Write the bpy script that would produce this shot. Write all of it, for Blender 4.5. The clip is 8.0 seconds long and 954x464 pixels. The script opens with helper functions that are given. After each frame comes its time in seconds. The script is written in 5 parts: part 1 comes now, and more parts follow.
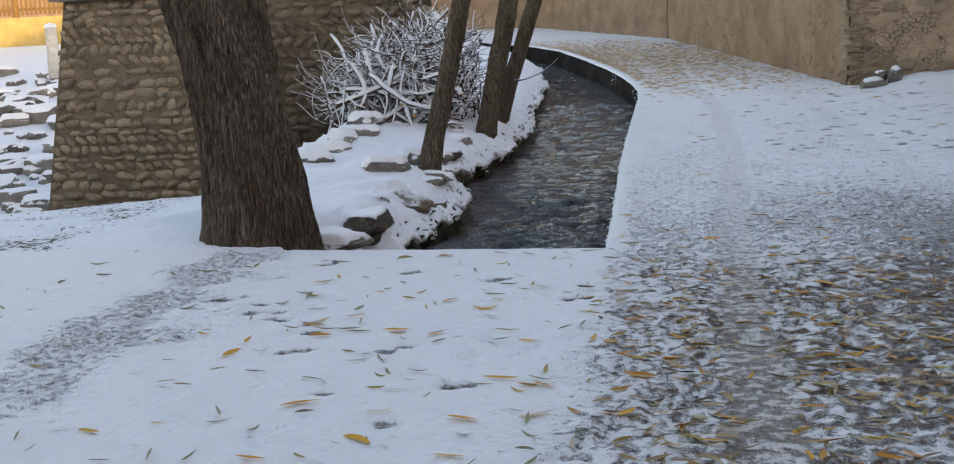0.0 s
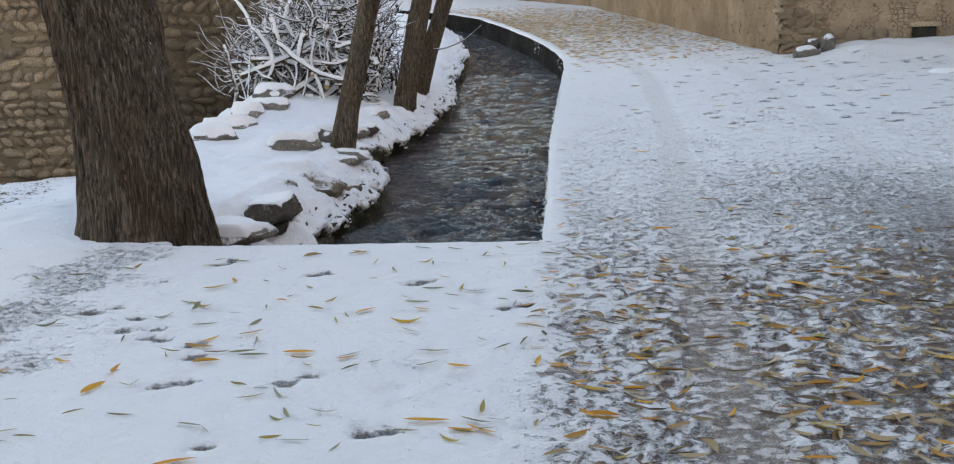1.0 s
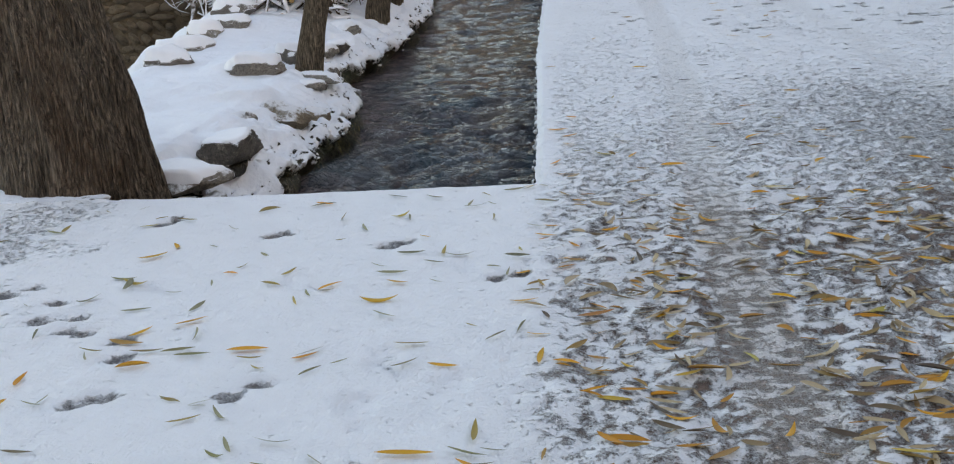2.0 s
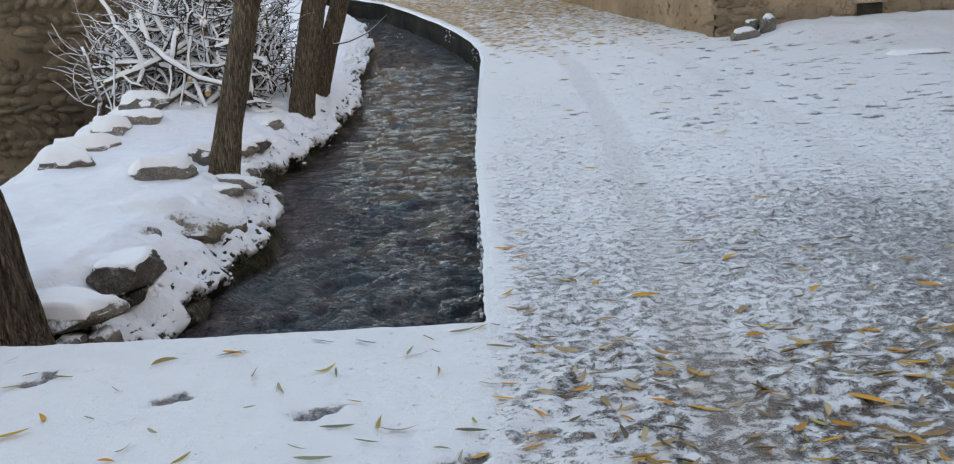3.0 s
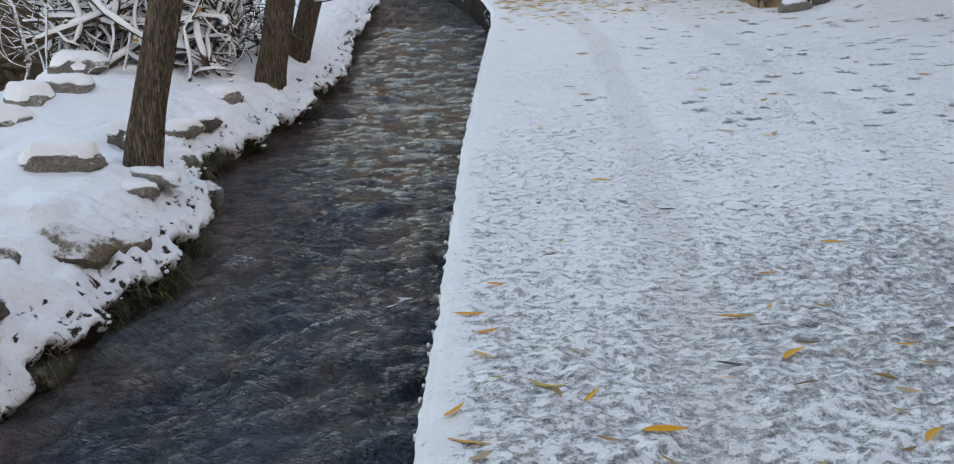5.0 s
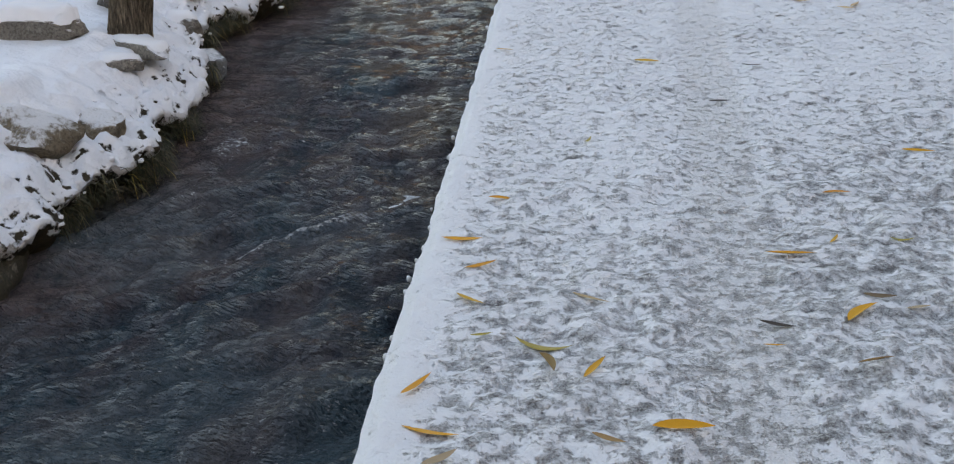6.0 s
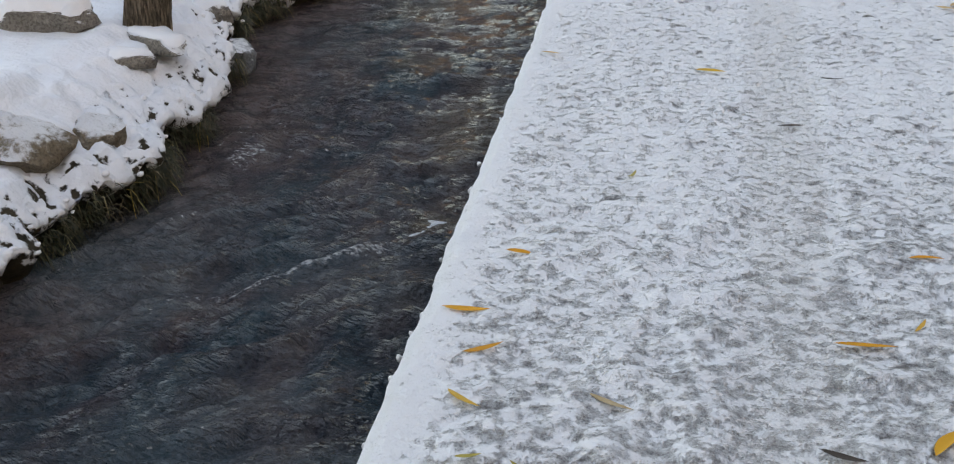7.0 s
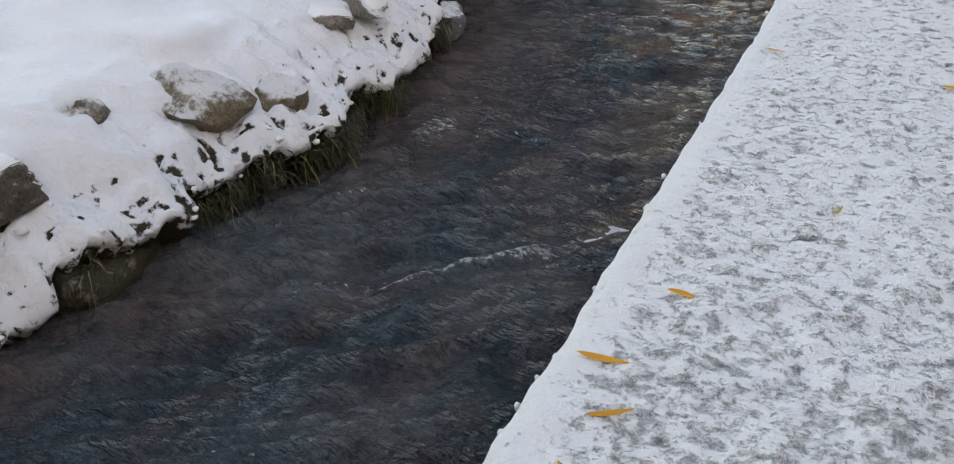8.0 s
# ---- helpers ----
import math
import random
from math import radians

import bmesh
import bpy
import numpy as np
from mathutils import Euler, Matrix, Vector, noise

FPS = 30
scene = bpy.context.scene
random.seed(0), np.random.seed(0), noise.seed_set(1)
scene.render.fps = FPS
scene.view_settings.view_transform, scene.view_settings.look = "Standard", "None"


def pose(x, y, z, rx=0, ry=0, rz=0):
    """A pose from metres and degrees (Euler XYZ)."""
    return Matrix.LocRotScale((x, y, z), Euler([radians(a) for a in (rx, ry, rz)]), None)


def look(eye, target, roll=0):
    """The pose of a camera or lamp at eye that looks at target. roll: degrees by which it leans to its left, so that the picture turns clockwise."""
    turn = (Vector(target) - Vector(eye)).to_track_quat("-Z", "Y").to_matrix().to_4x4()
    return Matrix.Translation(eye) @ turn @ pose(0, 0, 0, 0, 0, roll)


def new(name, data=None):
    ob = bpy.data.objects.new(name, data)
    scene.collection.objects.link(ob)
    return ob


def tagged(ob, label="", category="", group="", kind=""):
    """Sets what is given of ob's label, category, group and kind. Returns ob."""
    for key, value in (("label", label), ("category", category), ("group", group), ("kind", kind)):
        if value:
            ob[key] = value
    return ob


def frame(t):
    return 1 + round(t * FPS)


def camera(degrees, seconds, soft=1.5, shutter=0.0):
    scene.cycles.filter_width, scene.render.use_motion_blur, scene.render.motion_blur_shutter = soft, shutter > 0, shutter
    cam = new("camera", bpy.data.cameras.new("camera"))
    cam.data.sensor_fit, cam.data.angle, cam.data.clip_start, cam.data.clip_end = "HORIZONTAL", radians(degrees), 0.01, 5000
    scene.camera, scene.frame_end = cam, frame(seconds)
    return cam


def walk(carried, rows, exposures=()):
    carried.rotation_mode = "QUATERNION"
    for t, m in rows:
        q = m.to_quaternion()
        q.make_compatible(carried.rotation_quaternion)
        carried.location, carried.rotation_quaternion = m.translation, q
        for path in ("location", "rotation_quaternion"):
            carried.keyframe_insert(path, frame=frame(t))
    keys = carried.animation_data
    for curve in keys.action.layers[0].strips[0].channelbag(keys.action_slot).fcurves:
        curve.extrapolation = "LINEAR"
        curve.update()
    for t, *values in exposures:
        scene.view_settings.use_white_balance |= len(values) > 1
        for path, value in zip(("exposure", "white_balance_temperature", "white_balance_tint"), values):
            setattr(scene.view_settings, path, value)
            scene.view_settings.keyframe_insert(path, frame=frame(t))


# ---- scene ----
cam = camera(45.3, 8.0, 1.15)
PATH = [
    (0, (-0.01, 0.0, 1.512), (-0.362, 1.937, 1.156), -2.4),
    (0.5, (-0.079, 0.49, 1.483), (-0.302, 2.444, 1.116), -2.3),
    (1, (-0.177, 0.969, 1.467), (-0.39, 2.914, 1.053), -2.2),
    (1.2, (-0.231, 1.162, 1.492), (-0.41, 3.096, 1.014), -2.7),
    (2.3, (-0.294, 2.181, 1.478), (-0.479, 4.086, 0.897), -4.1),
    (2.5, (-0.33, 2.381, 1.479), (-0.462, 4.296, 0.916), -3.7),
    (3, (-0.382, 2.851, 1.5), (-0.443, 4.798, 1.047), -3.5),
    (3.5, (-0.324, 3.331, 1.521), (-0.402, 5.278, 1.067), -2.1),
    (4, (-0.327, 3.796, 1.505), (-0.41, 5.736, 1.027), -2.1),
    (4.2, (-0.318, 3.971, 1.509), (-0.399, 5.908, 1.019), -2.6),
    (5.3, (-0.117, 5.012, 1.434), (-0.229, 6.926, 0.867), -1.3),
    (5.5, (-0.101, 5.177, 1.437), (-0.223, 7.076, 0.822), -1.5),
    (6, (0.015, 5.59, 1.391), (-0.204, 7.425, 0.625), -1.5),
    (6.5, (0.085, 5.904, 1.394), (-0.274, 7.7, 0.59), -1.0),
    (7, (0.118, 6.26, 1.415), (-0.232, 8.05, 0.594), -1.6),
    (7.5, (0.149, 6.518, 1.395), (-0.351, 8.262, 0.554), -2.5),
    (8, (0.208, 6.724, 1.41), (-0.52, 8.364, 0.526), -0.4),
]
walk(cam, [(t, look(eye, target, roll)) for t, eye, target, roll in PATH],
     [(0, 1.77, 8400, 19), (0.5, 1.97, 8600, 19), (1.0, 2.05, 8800, 19), (3.5, 2.06, 8900, 18), (5.3, 2.06, 8900, 19), (6.0, 2.00, 9000, 20), (6.5, 2.08, 9300, 20), (8, 2.14, 10000, 21.5)])

# ---- world and light ----
world = bpy.data.worlds.new("sky_world")
world.use_nodes = True
scene.world = world
wn = world.node_tree.nodes
sky = wn.new("ShaderNodeTexSky")
sky.sky_type, sky.sun_disc = "NISHITA", False
SUN_EL, SUN_AZ = radians(12), math.atan2(0.75, -0.65)
sky.sun_elevation, sky.sun_rotation = SUN_EL, SUN_AZ
world.node_tree.links.new(sky.outputs[0], wn["Background"].inputs[0])
wn["Background"].inputs[1].default_value = 0.15
sun = new("sun", bpy.data.lights.new("sun", "SUN"))
sun.data.energy, sun.data.angle, sun.data.color = 1.5, radians(0.5), (1.0, 0.82, 0.6)
sun.matrix_world = look((30, -26, 8.4), (0, 0, 0))

# ---- shape of the land ----
def vnoise(x, y, seed=0):
    """Smooth value noise, 0 to 1, on arrays."""
    x, y = np.asarray(x, float), np.asarray(y, float)
    i, j = np.floor(x).astype(np.int64), np.floor(y).astype(np.int64)
    u, v = x - i, y - j
    u, v = u * u * (3 - 2 * u), v * v * (3 - 2 * v)

    def h(a, b):
        n = (a * 374761393 + b * 668265263 + seed * 974634777) & 0x7FFFFFFF
        n = ((n ^ (n >> 13)) * 1274126177) & 0x7FFFFFFF
        n = ((n ^ (n >> 16)) * 2246822519) & 0x7FFFFFFF
        return (n & 0xFFFF) / 65535.0
    return (h(i, j) * (1 - u) + h(i + 1, j) * u) * (1 - v) + (h(i, j + 1) * (1 - u) + h(i + 1, j + 1) * u) * v


def fbm(x, y, scale, octaves=3, seed=0):
    x, y = np.asarray(x, float), np.asarray(y, float)
    total, amp, norm = 0, 1.0, 0
    for k in range(octaves):
        c, s = math.cos(k * 1.1), math.sin(k * 1.1)
        total = total + amp * vnoise((x * c - y * s) * scale + k * 17.3, (x * s + y * c) * scale - k * 9.1, seed + k)
        norm, amp, scale = norm + amp, amp * 0.5, scale * 2.03
    return total / norm


def smooth(a, b, x):
    t = np.clip((np.asarray(x, float) - a) / (b - a), 0, 1)
    return t * t * (3 - 2 * t)


ROAD_Y = (-10, 7.58, 8.4, 9.2, 10.0, 11.2, 12.2, 15.4, 18.6, 20.0, 21.3, 23.0, 25.3, 28.6, 32.0, 34.5, 40, 60)
ROAD_X = (-0.525, -0.525, -0.535, -0.555, -0.582, -0.622, -0.652, -0.675, -0.68, -0.73, -0.88, -1.15, -1.62, -2.4, -3.3, -4.3, -7.5, -20)
BANK_Y = (6, 8.1, 8.32, 8.48, 8.62, 8.78, 9.0, 9.55, 9.8, 10.2, 10.45, 10.8, 11.2, 11.6, 11.9, 12.3, 13.0, 13.6, 14.3, 15.0, 15.8, 16.6, 18.3, 20.3, 24, 28, 32, 36, 60)
BANK_X = (-2.9, -2.88, -2.80, -2.68, -2.48, -2.31, -2.22, -2.14, -2.22, -2.16, -2.08, -2.13, -2.12, -2.18, -2.28, -2.48, -2.58, -2.42, -2.3, -2.18, -2.26, -2.12, -2.33, -2.5, -2.75, -3.3, -4.2, -5.9, -21)


def edge_x(y):
    return np.interp(y, ROAD_Y, ROAD_X) + 0.012 * (vnoise(np.asarray(y) * 3.0, 0.5, 3) - 0.5) + 0.016 * (vnoise(np.asarray(y) * 14.0, 0.5, 8) - 0.5)


def bank_x(y):
    y = np.asarray(y, float)
    return np.interp(y, BANK_Y, BANK_X) + 0.05 * (vnoise(y * 2.3, 0.5, 5) - 0.5) + 0.15 * (vnoise(y * 6.5, 0.5, 6) - 0.5) + 0.09 * (vnoise(y * 17.0, 0.5, 7) - 0.5)


def rise(y):
    y = np.asarray(y, float)
    return 0.035 * np.maximum(y - 11.5, 0)


def water_level(y):
    return -0.42 + 0.033 * np.maximum(np.asarray(y, float) - 11.5, 0)


def low_ground(x, y):
    base = np.interp(x, (-30, -10.3, -9.6, -8.9, -8.2, -7.5, -6, -4), (-1.9, -1.66, -1.39, -1.2, -1.06, -0.98, -0.85, -0.7))
    z = base * np.clip((y - 7.9) / 9.1, 0, 1)
    return z + np.where(y > 17.3, 0.2 * np.clip(y - 17.8, 0, 18) * smooth(-4.5, -9.0, x), 0)


def bank_flat(x, y):
    s = np.maximum(bank_x(y) - x, 0)
    far = smooth(9.0, 11.5, y)
    top = rise(y) + np.interp(s, (0, 0.05, 0.14, 0.28, 0.42, 0.6, 1.7), (-0.22, -0.17, -0.12, -0.05, 0.02, 0.06, 0.065)) + 0.05 * far * smooth(0.4, 1.2, s)
    top = top - 0.21 * smooth(9.15, 8.85, y) * smooth(-2.85, -2.6, x)
    top = top + 0.10 * smooth(12.0, 14.0, y) * smooth(0.5, 1.6, s)
    left = smooth(-4.0, -5.4, x) * np.where(y > 17.2, smooth(-6.0, -9.0, x), 1)
    z = top * (1 - left) + low_ground(x, y) * left
    clump = np.abs(fbm(x, y, 20.0, 2, 25) - 0.5) * 2
    lump = (fbm(x, y, 3.0, 3, 21) - 0.5) * 0.10 - clump * 0.075 * smooth(0.6, 0.15, s) + (fbm(x, y, 9.0, 2, 27) - 0.5) * 0.10 * smooth(1.0, 0.2, s)
    z = z + lump * smooth(7.6, 8.4, y)
    near = smooth(8.5, 7.6, y) * smooth(-2.6, -2.9, x)
    if np.any(near > 0):
        z = z * (1 - near) + road_z(x, y, road_cover(x, y)) * near
    return z


PRINTS = ((-2.64, 6.1), (-2.54, 6.18), (-2.35, 5.99), (-2.33, 5.79), (-2.2, 5.81), (-2.18, 5.68), (-1.93, 5.58), (-1.88, 5.41), (-1.89, 5.04), (-1.81, 5.09), (-1.39, 5.07), (-1.32, 5.17),
          (-0.98, 4.57), (-0.90, 4.59), (-1.51, 4.44), (-1.13, 6.59), (-1.07, 6.63), (-1.71, 6.79), (-1.64, 6.84), (-0.62, 6.12), (-0.53, 6.17), (-2.31, 7.07), (-2.27, 7.14), (-2.11, 5.66), (-1.14, 4.08))
SHOES = ((-0.76, 6.26, 0.35), (-1.41, 6.1, 1.2), (-1.99, 6.13, 0.9), (-0.93, 5.3, 0.5), (-0.96, 4.95, 0.2), (-0.72, 5.1, -0.3), (-1.6, 3.9, 0.4), (-1.25, 3.6, 0.3))


def track_x(y, which):
    return np.interp(y, (3, 6.3, 8.3, 9.1, 10.3, 12.5, 16.8, 19, 22), ((0.30, 0.31, 0.37, 0.41, 0.47, 0.54, 0.52, 0.35, -0.04), (2.1, 2.1, 2.1, 2.1, 2.1, 2.07, 1.86, 1.6, 1.1))[which])


def packed(x, y):
    """Where wheels have pressed the snow flat, 0 to 1."""
    p = 0
    for which in (0, 1):
        d = np.abs(x - track_x(y, which))
        p = np.maximum(p, (1.0, 0.5)[which] * smooth(0.15, 0.10, d + 0.05 * (fbm(x, y, 4.0, 2, 48) - 0.5)) * smooth(*((3.0, 4.0), (6.2, 7.5))[which], y))
    return p


def prints(x, y):
    p = np.zeros_like(x)
    for k, (px, py) in enumerate(PRINTS):
        r = 0.044 if k % 3 else 0.052
        d = np.hypot((x - px) / 1.25, y - py) + 0.018 * (fbm(x, y, 30, 2, 50 + k) - 0.5)
        p = np.maximum(p, smooth(r * 1.1, r * 0.5, d))
    return p


def shoes(x, y):
    p = np.zeros_like(x)
    for px, py, a in SHOES:
        u = (x - px) * math.cos(a) + (y - py) * math.sin(a)
        v = -(x - px) * math.sin(a) + (y - py) * math.cos(a)
        d = np.hypot(u / (0.045 + 0.012 * np.sin(v * 18)), v / 0.14)
        p = np.maximum(p, smooth(1.05, 0.85, d) * (0.65 + 0.35 * np.sin(v * 160)))
    return p


MARKS = [(random.triangular(0.2, 5.5, 3.6), random.uniform(12.5, 18.6), random.uniform(0.025, 0.055)) for _ in range(210)]
MARKS += [(random.uniform(-0.3, 3.0), random.uniform(8.2, 13), random.uniform(0.010, 0.022)) for _ in range(60)]


def marks(x, y):
    """Small dark hollows kicked into the snow of the lane."""
    p = np.zeros_like(x)
    for a, b, r in MARKS:
        sel = (np.abs(x - a) < 2.2 * r) & (np.abs(y - b) < 1.4 * r)
        p[sel] = np.maximum(p[sel], smooth(r, r * 0.5, np.hypot((x[sel] - a) / 1.7, y[sel] - b)))
    return p


def road_cover(x, y):
    """How thickly snow lies, 0 bare to 1 closed."""
    e = edge_x(y)
    on_road = smooth(-0.12, 0.22, x - e - 0.18 * (fbm(x, y, 2.5, 3, 31) - 0.4))
    c = np.interp(y, (0, 5.5, 7.0, 8.3, 10, 13, 20, 23, 30), (0.43, 0.46, 0.56, 0.635, 0.71, 0.83, 0.93, 0.90, 0.82))
    c = c + smooth(0.6, 2.0, x) * np.interp(y, (4, 6, 8, 10.5), (-0.12, -0.24, -0.27, -0.02)) + 0.10 * smooth(0.25, -0.1, x) * smooth(7.5, 6.0, y)
    c = c + 0.20 * (fbm(x, y, 1.3, 3, 33) - 0.5)
    lip = smooth(0.22, 0.05, x - e + 0.1 * (fbm(x, y, 9, 2, 35) - 0.5)) * smooth(7.3, 7.7, y)
    c = np.maximum(c, 0.95 * lip) - 0.55 * smooth(0.12, 0.02, x - e) * smooth(17.5, 19.5, y) * smooth(0.35, 0.6, fbm(x, y, 3, 2, 36))
    slab = 1.0 + 0.10 * (fbm(x, y, 1.1, 2, 37) - 0.5)
    dirty = smooth(0.50, 0.1, np.abs(x + 2.95) + 0.8 * (fbm(x, y, 3.6, 4, 39) - 0.5)) * smooth(7.9, 7.3, y) * smooth(3.6, 4.6, y)
    slab = slab - 0.40 * dirty
    c = on_road * c + (1 - on_road) * slab
    c = np.maximum(c, 0.9 * smooth(17.5, 18.6, y) * smooth(3.0, 3.6, x))
    return c - 0.16 * shoes(x, y) - 0.85 * prints(x, y) - 0.68 * marks(x, y)


def chunky(x, y):
    """Where feet have churned the snow into coarse dirty crumbs, 0 to 1."""
    return 0.12 + 0.88 * smooth(8.4, 6.4, y) * smooth(-0.15, 0.35, x - edge_x(y) - 0.15 * (fbm(x, y, 2.5, 3, 31) - 0.4))


def road_z(x, y, cover):
    z = rise(y) + 0.012 * (fbm(x, y, 0.8, 2, 41) - 0.5)
    flat = 1 - 0.85 * packed(x, y)
    lumps = (fbm(x, y, 11.0, 3, 43) - 0.5) * flat
    crumbs = (fbm(x, y, 24.0, 2, 44) - 0.5) * flat
    trodden = smooth(-0.5, -0.2, x) * smooth(12.5, 9.0, y)
    z = z + 0.030 * trodden * flat * (fbm(x, y, 4.2, 2, 46) - 0.5)
    z = z + (0.048 * lumps + 0.024 * crumbs) * np.clip(1.15 - np.abs(cover - 0.5) * 2, 0.12, 1) + 0.010 * np.clip(cover, 0, 1)
    z = z - 0.006 * packed(x, y) - 0.014 * prints(x, y) - 0.013 * shoes(x, y)
    heap = 0.20 * smooth(17.9, 19.2, y + 0.5 * (fbm(x, y, 1.6, 2, 45) - 0.5)) * smooth(2.9, 3.9, x)
    return z + heap * (0.7 + 0.6 * fbm(x, y, 3, 2, 47))


# stones that the snow has drifted against: x, y, width, depth, height of the snow's crown
DRIFTS = [(-2.55, 9.02, 0.34, 0.46, 0.04), (-2.66, 8.44, 0.44, 0.34, -0.02)]
for bx, by, bw, bd, bh in ((-3.02, 11.38, 0.50, 0.36, 0.10), (-2.47, 11.42, 0.44, 0.17, 0.045), (-2.50, 11.18, 0.26, 0.16, 0.03), (-2.66, 10.24, 0.44, 0.34, 0.07),
                           (-2.93, 12.25, 0.26, 0.24, 0.10), (-3.94, 11.95, 0.42, 0.34, 0.05), (-4.0, 12.58, 0.56, 0.38, 0.05),
                           (-4.02, 13.25, 0.36, 0.32, 0.05), (-3.86, 13.58, 0.46, 0.34, 0.05), (-3.95, 14.15, 0.46, 0.40, 0.06), (-2.62, 12.45, 0.22, 0.2, 0.06)):
    DRIFTS.append((bx, by, bw, bd, float(bank_flat(np.array(bx), np.array(by))) + bh))


def bank_z(x, y):
    """The bank with snow drifted up behind its stones."""
    x, y = np.asarray(x, float), np.asarray(y, float)
    z = bank_flat(x, y)
    for cx, cy, w, d, top in DRIFTS:
        u, v = x - cx + 0.18 * w, y - cy - 0.08 * d
        u = u / np.where(u > 0, 0.52 * w, 0.75 * w + 0.12)
        v = v / np.where(v < 0, 0.46 * d, 0.8 * d + 0.10)
        z = z + np.maximum(top - z, 0) * smooth(1.0, 0.35, np.hypot(u, v) + 0.25 * (fbm(x, y, 8, 2, 29) - 0.5))
    return z


# ---- materials ----
def material(name, rough=0.8, spec=0.3):
    m = bpy.data.materials.new(name)
    m.use_nodes = True
    nt = m.node_tree
    b = nt.nodes["Principled BSDF"]
    b.inputs["Roughness"].default_value = rough
    b.inputs["Specular IOR Level"].default_value = spec
    return m, nt, b


def nd(nt, kind, links=None, **values):
    """A node; values set inputs by name (spaces as _), links join sockets to inputs."""
    n = nt.nodes.new(kind)
    for key, value in values.items():
        n.inputs[key.replace("_", " ")].default_value = value
    for key, sock in (links or {}).items():
        nt.links.new(sock, n.inputs[key])
    return n


def coords(nt, scale=(1, 1, 1), shift=None):
    c = nt.nodes.new("ShaderNodeTexCoord")
    mp = nd(nt, "ShaderNodeMapping", {"Vector": c.outputs["Object"]})
    mp.inputs["Scale"].default_value = scale
    return mp.outputs[0]


def noise_tex(nt, vec, scale, detail=4, rough=0.55):
    return nd(nt, "ShaderNodeTexNoise", {"Vector": vec}, Scale=scale, Detail=detail, Roughness=rough).outputs["Fac"]


def ramp(nt, fac, stops):
    r = nd(nt, "ShaderNodeValToRGB", {"Fac": fac})
    el = r.color_ramp.elements
    while len(el) < len(stops):
        el.new(0.5)
    for e, (pos, col) in zip(el, stops):
        e.position, e.color = pos, (*col, 1)
    return r.outputs[0]


def mix(nt, fac, a, b, blend="MIX"):
    m = nt.nodes.new("ShaderNodeMix")
    m.data_type, m.blend_type = "RGBA", blend
    for sock, v in ((m.inputs[0], fac), (m.inputs[6], a), (m.inputs[7], b)):
        if isinstance(v, (int, float)):
            sock.default_value = v
        elif isinstance(v, tuple):
            sock.default_value = (*v, 1)
        else:
            nt.links.new(v, sock)
    return m.outputs[2]


def calc(nt, op, a, b=0.0, c=0.0):
    m = nt.nodes.new("ShaderNodeMath")
    m.operation = op
    for sock, v in zip(m.inputs, (a, b, c)):
        if isinstance(v, (int, float)):
            sock.default_value = v
        else:
            nt.links.new(v, sock)
    return m.outputs[0]


def step(nt, v, lo, hi):
    r = nt.nodes.new("ShaderNodeMapRange")
    r.interpolation_type = "SMOOTHSTEP"
    nt.links.new(v, r.inputs[0])
    r.inputs[1].default_value, r.inputs[2].default_value = lo, hi
    return r.outputs[0]


def bump(nt, b, height, strength=0.5, dist=0.01):
    n = nd(nt, "ShaderNodeBump", {"Height": height}, Strength=strength, Distance=dist)
    nt.links.new(n.outputs[0], b.inputs["Normal"])


SNOW = (0.86, 0.87, 0.89)


def snow_material():
    m, nt, b = material("snow", 0.65, 0.25)
    v = coords(nt)
    big, fine = noise_tex(nt, v, 9, 5), noise_tex(nt, v, 90, 3)
    nt.links.new(mix(nt, big, (0.78, 0.79, 0.82), (0.90, 0.90, 0.91)), b.inputs["Base Color"])
    bump(nt, b, calc(nt, "ADD", big, calc(nt, "MULTIPLY", fine, 0.25)), 0.35, 0.02)
    return m


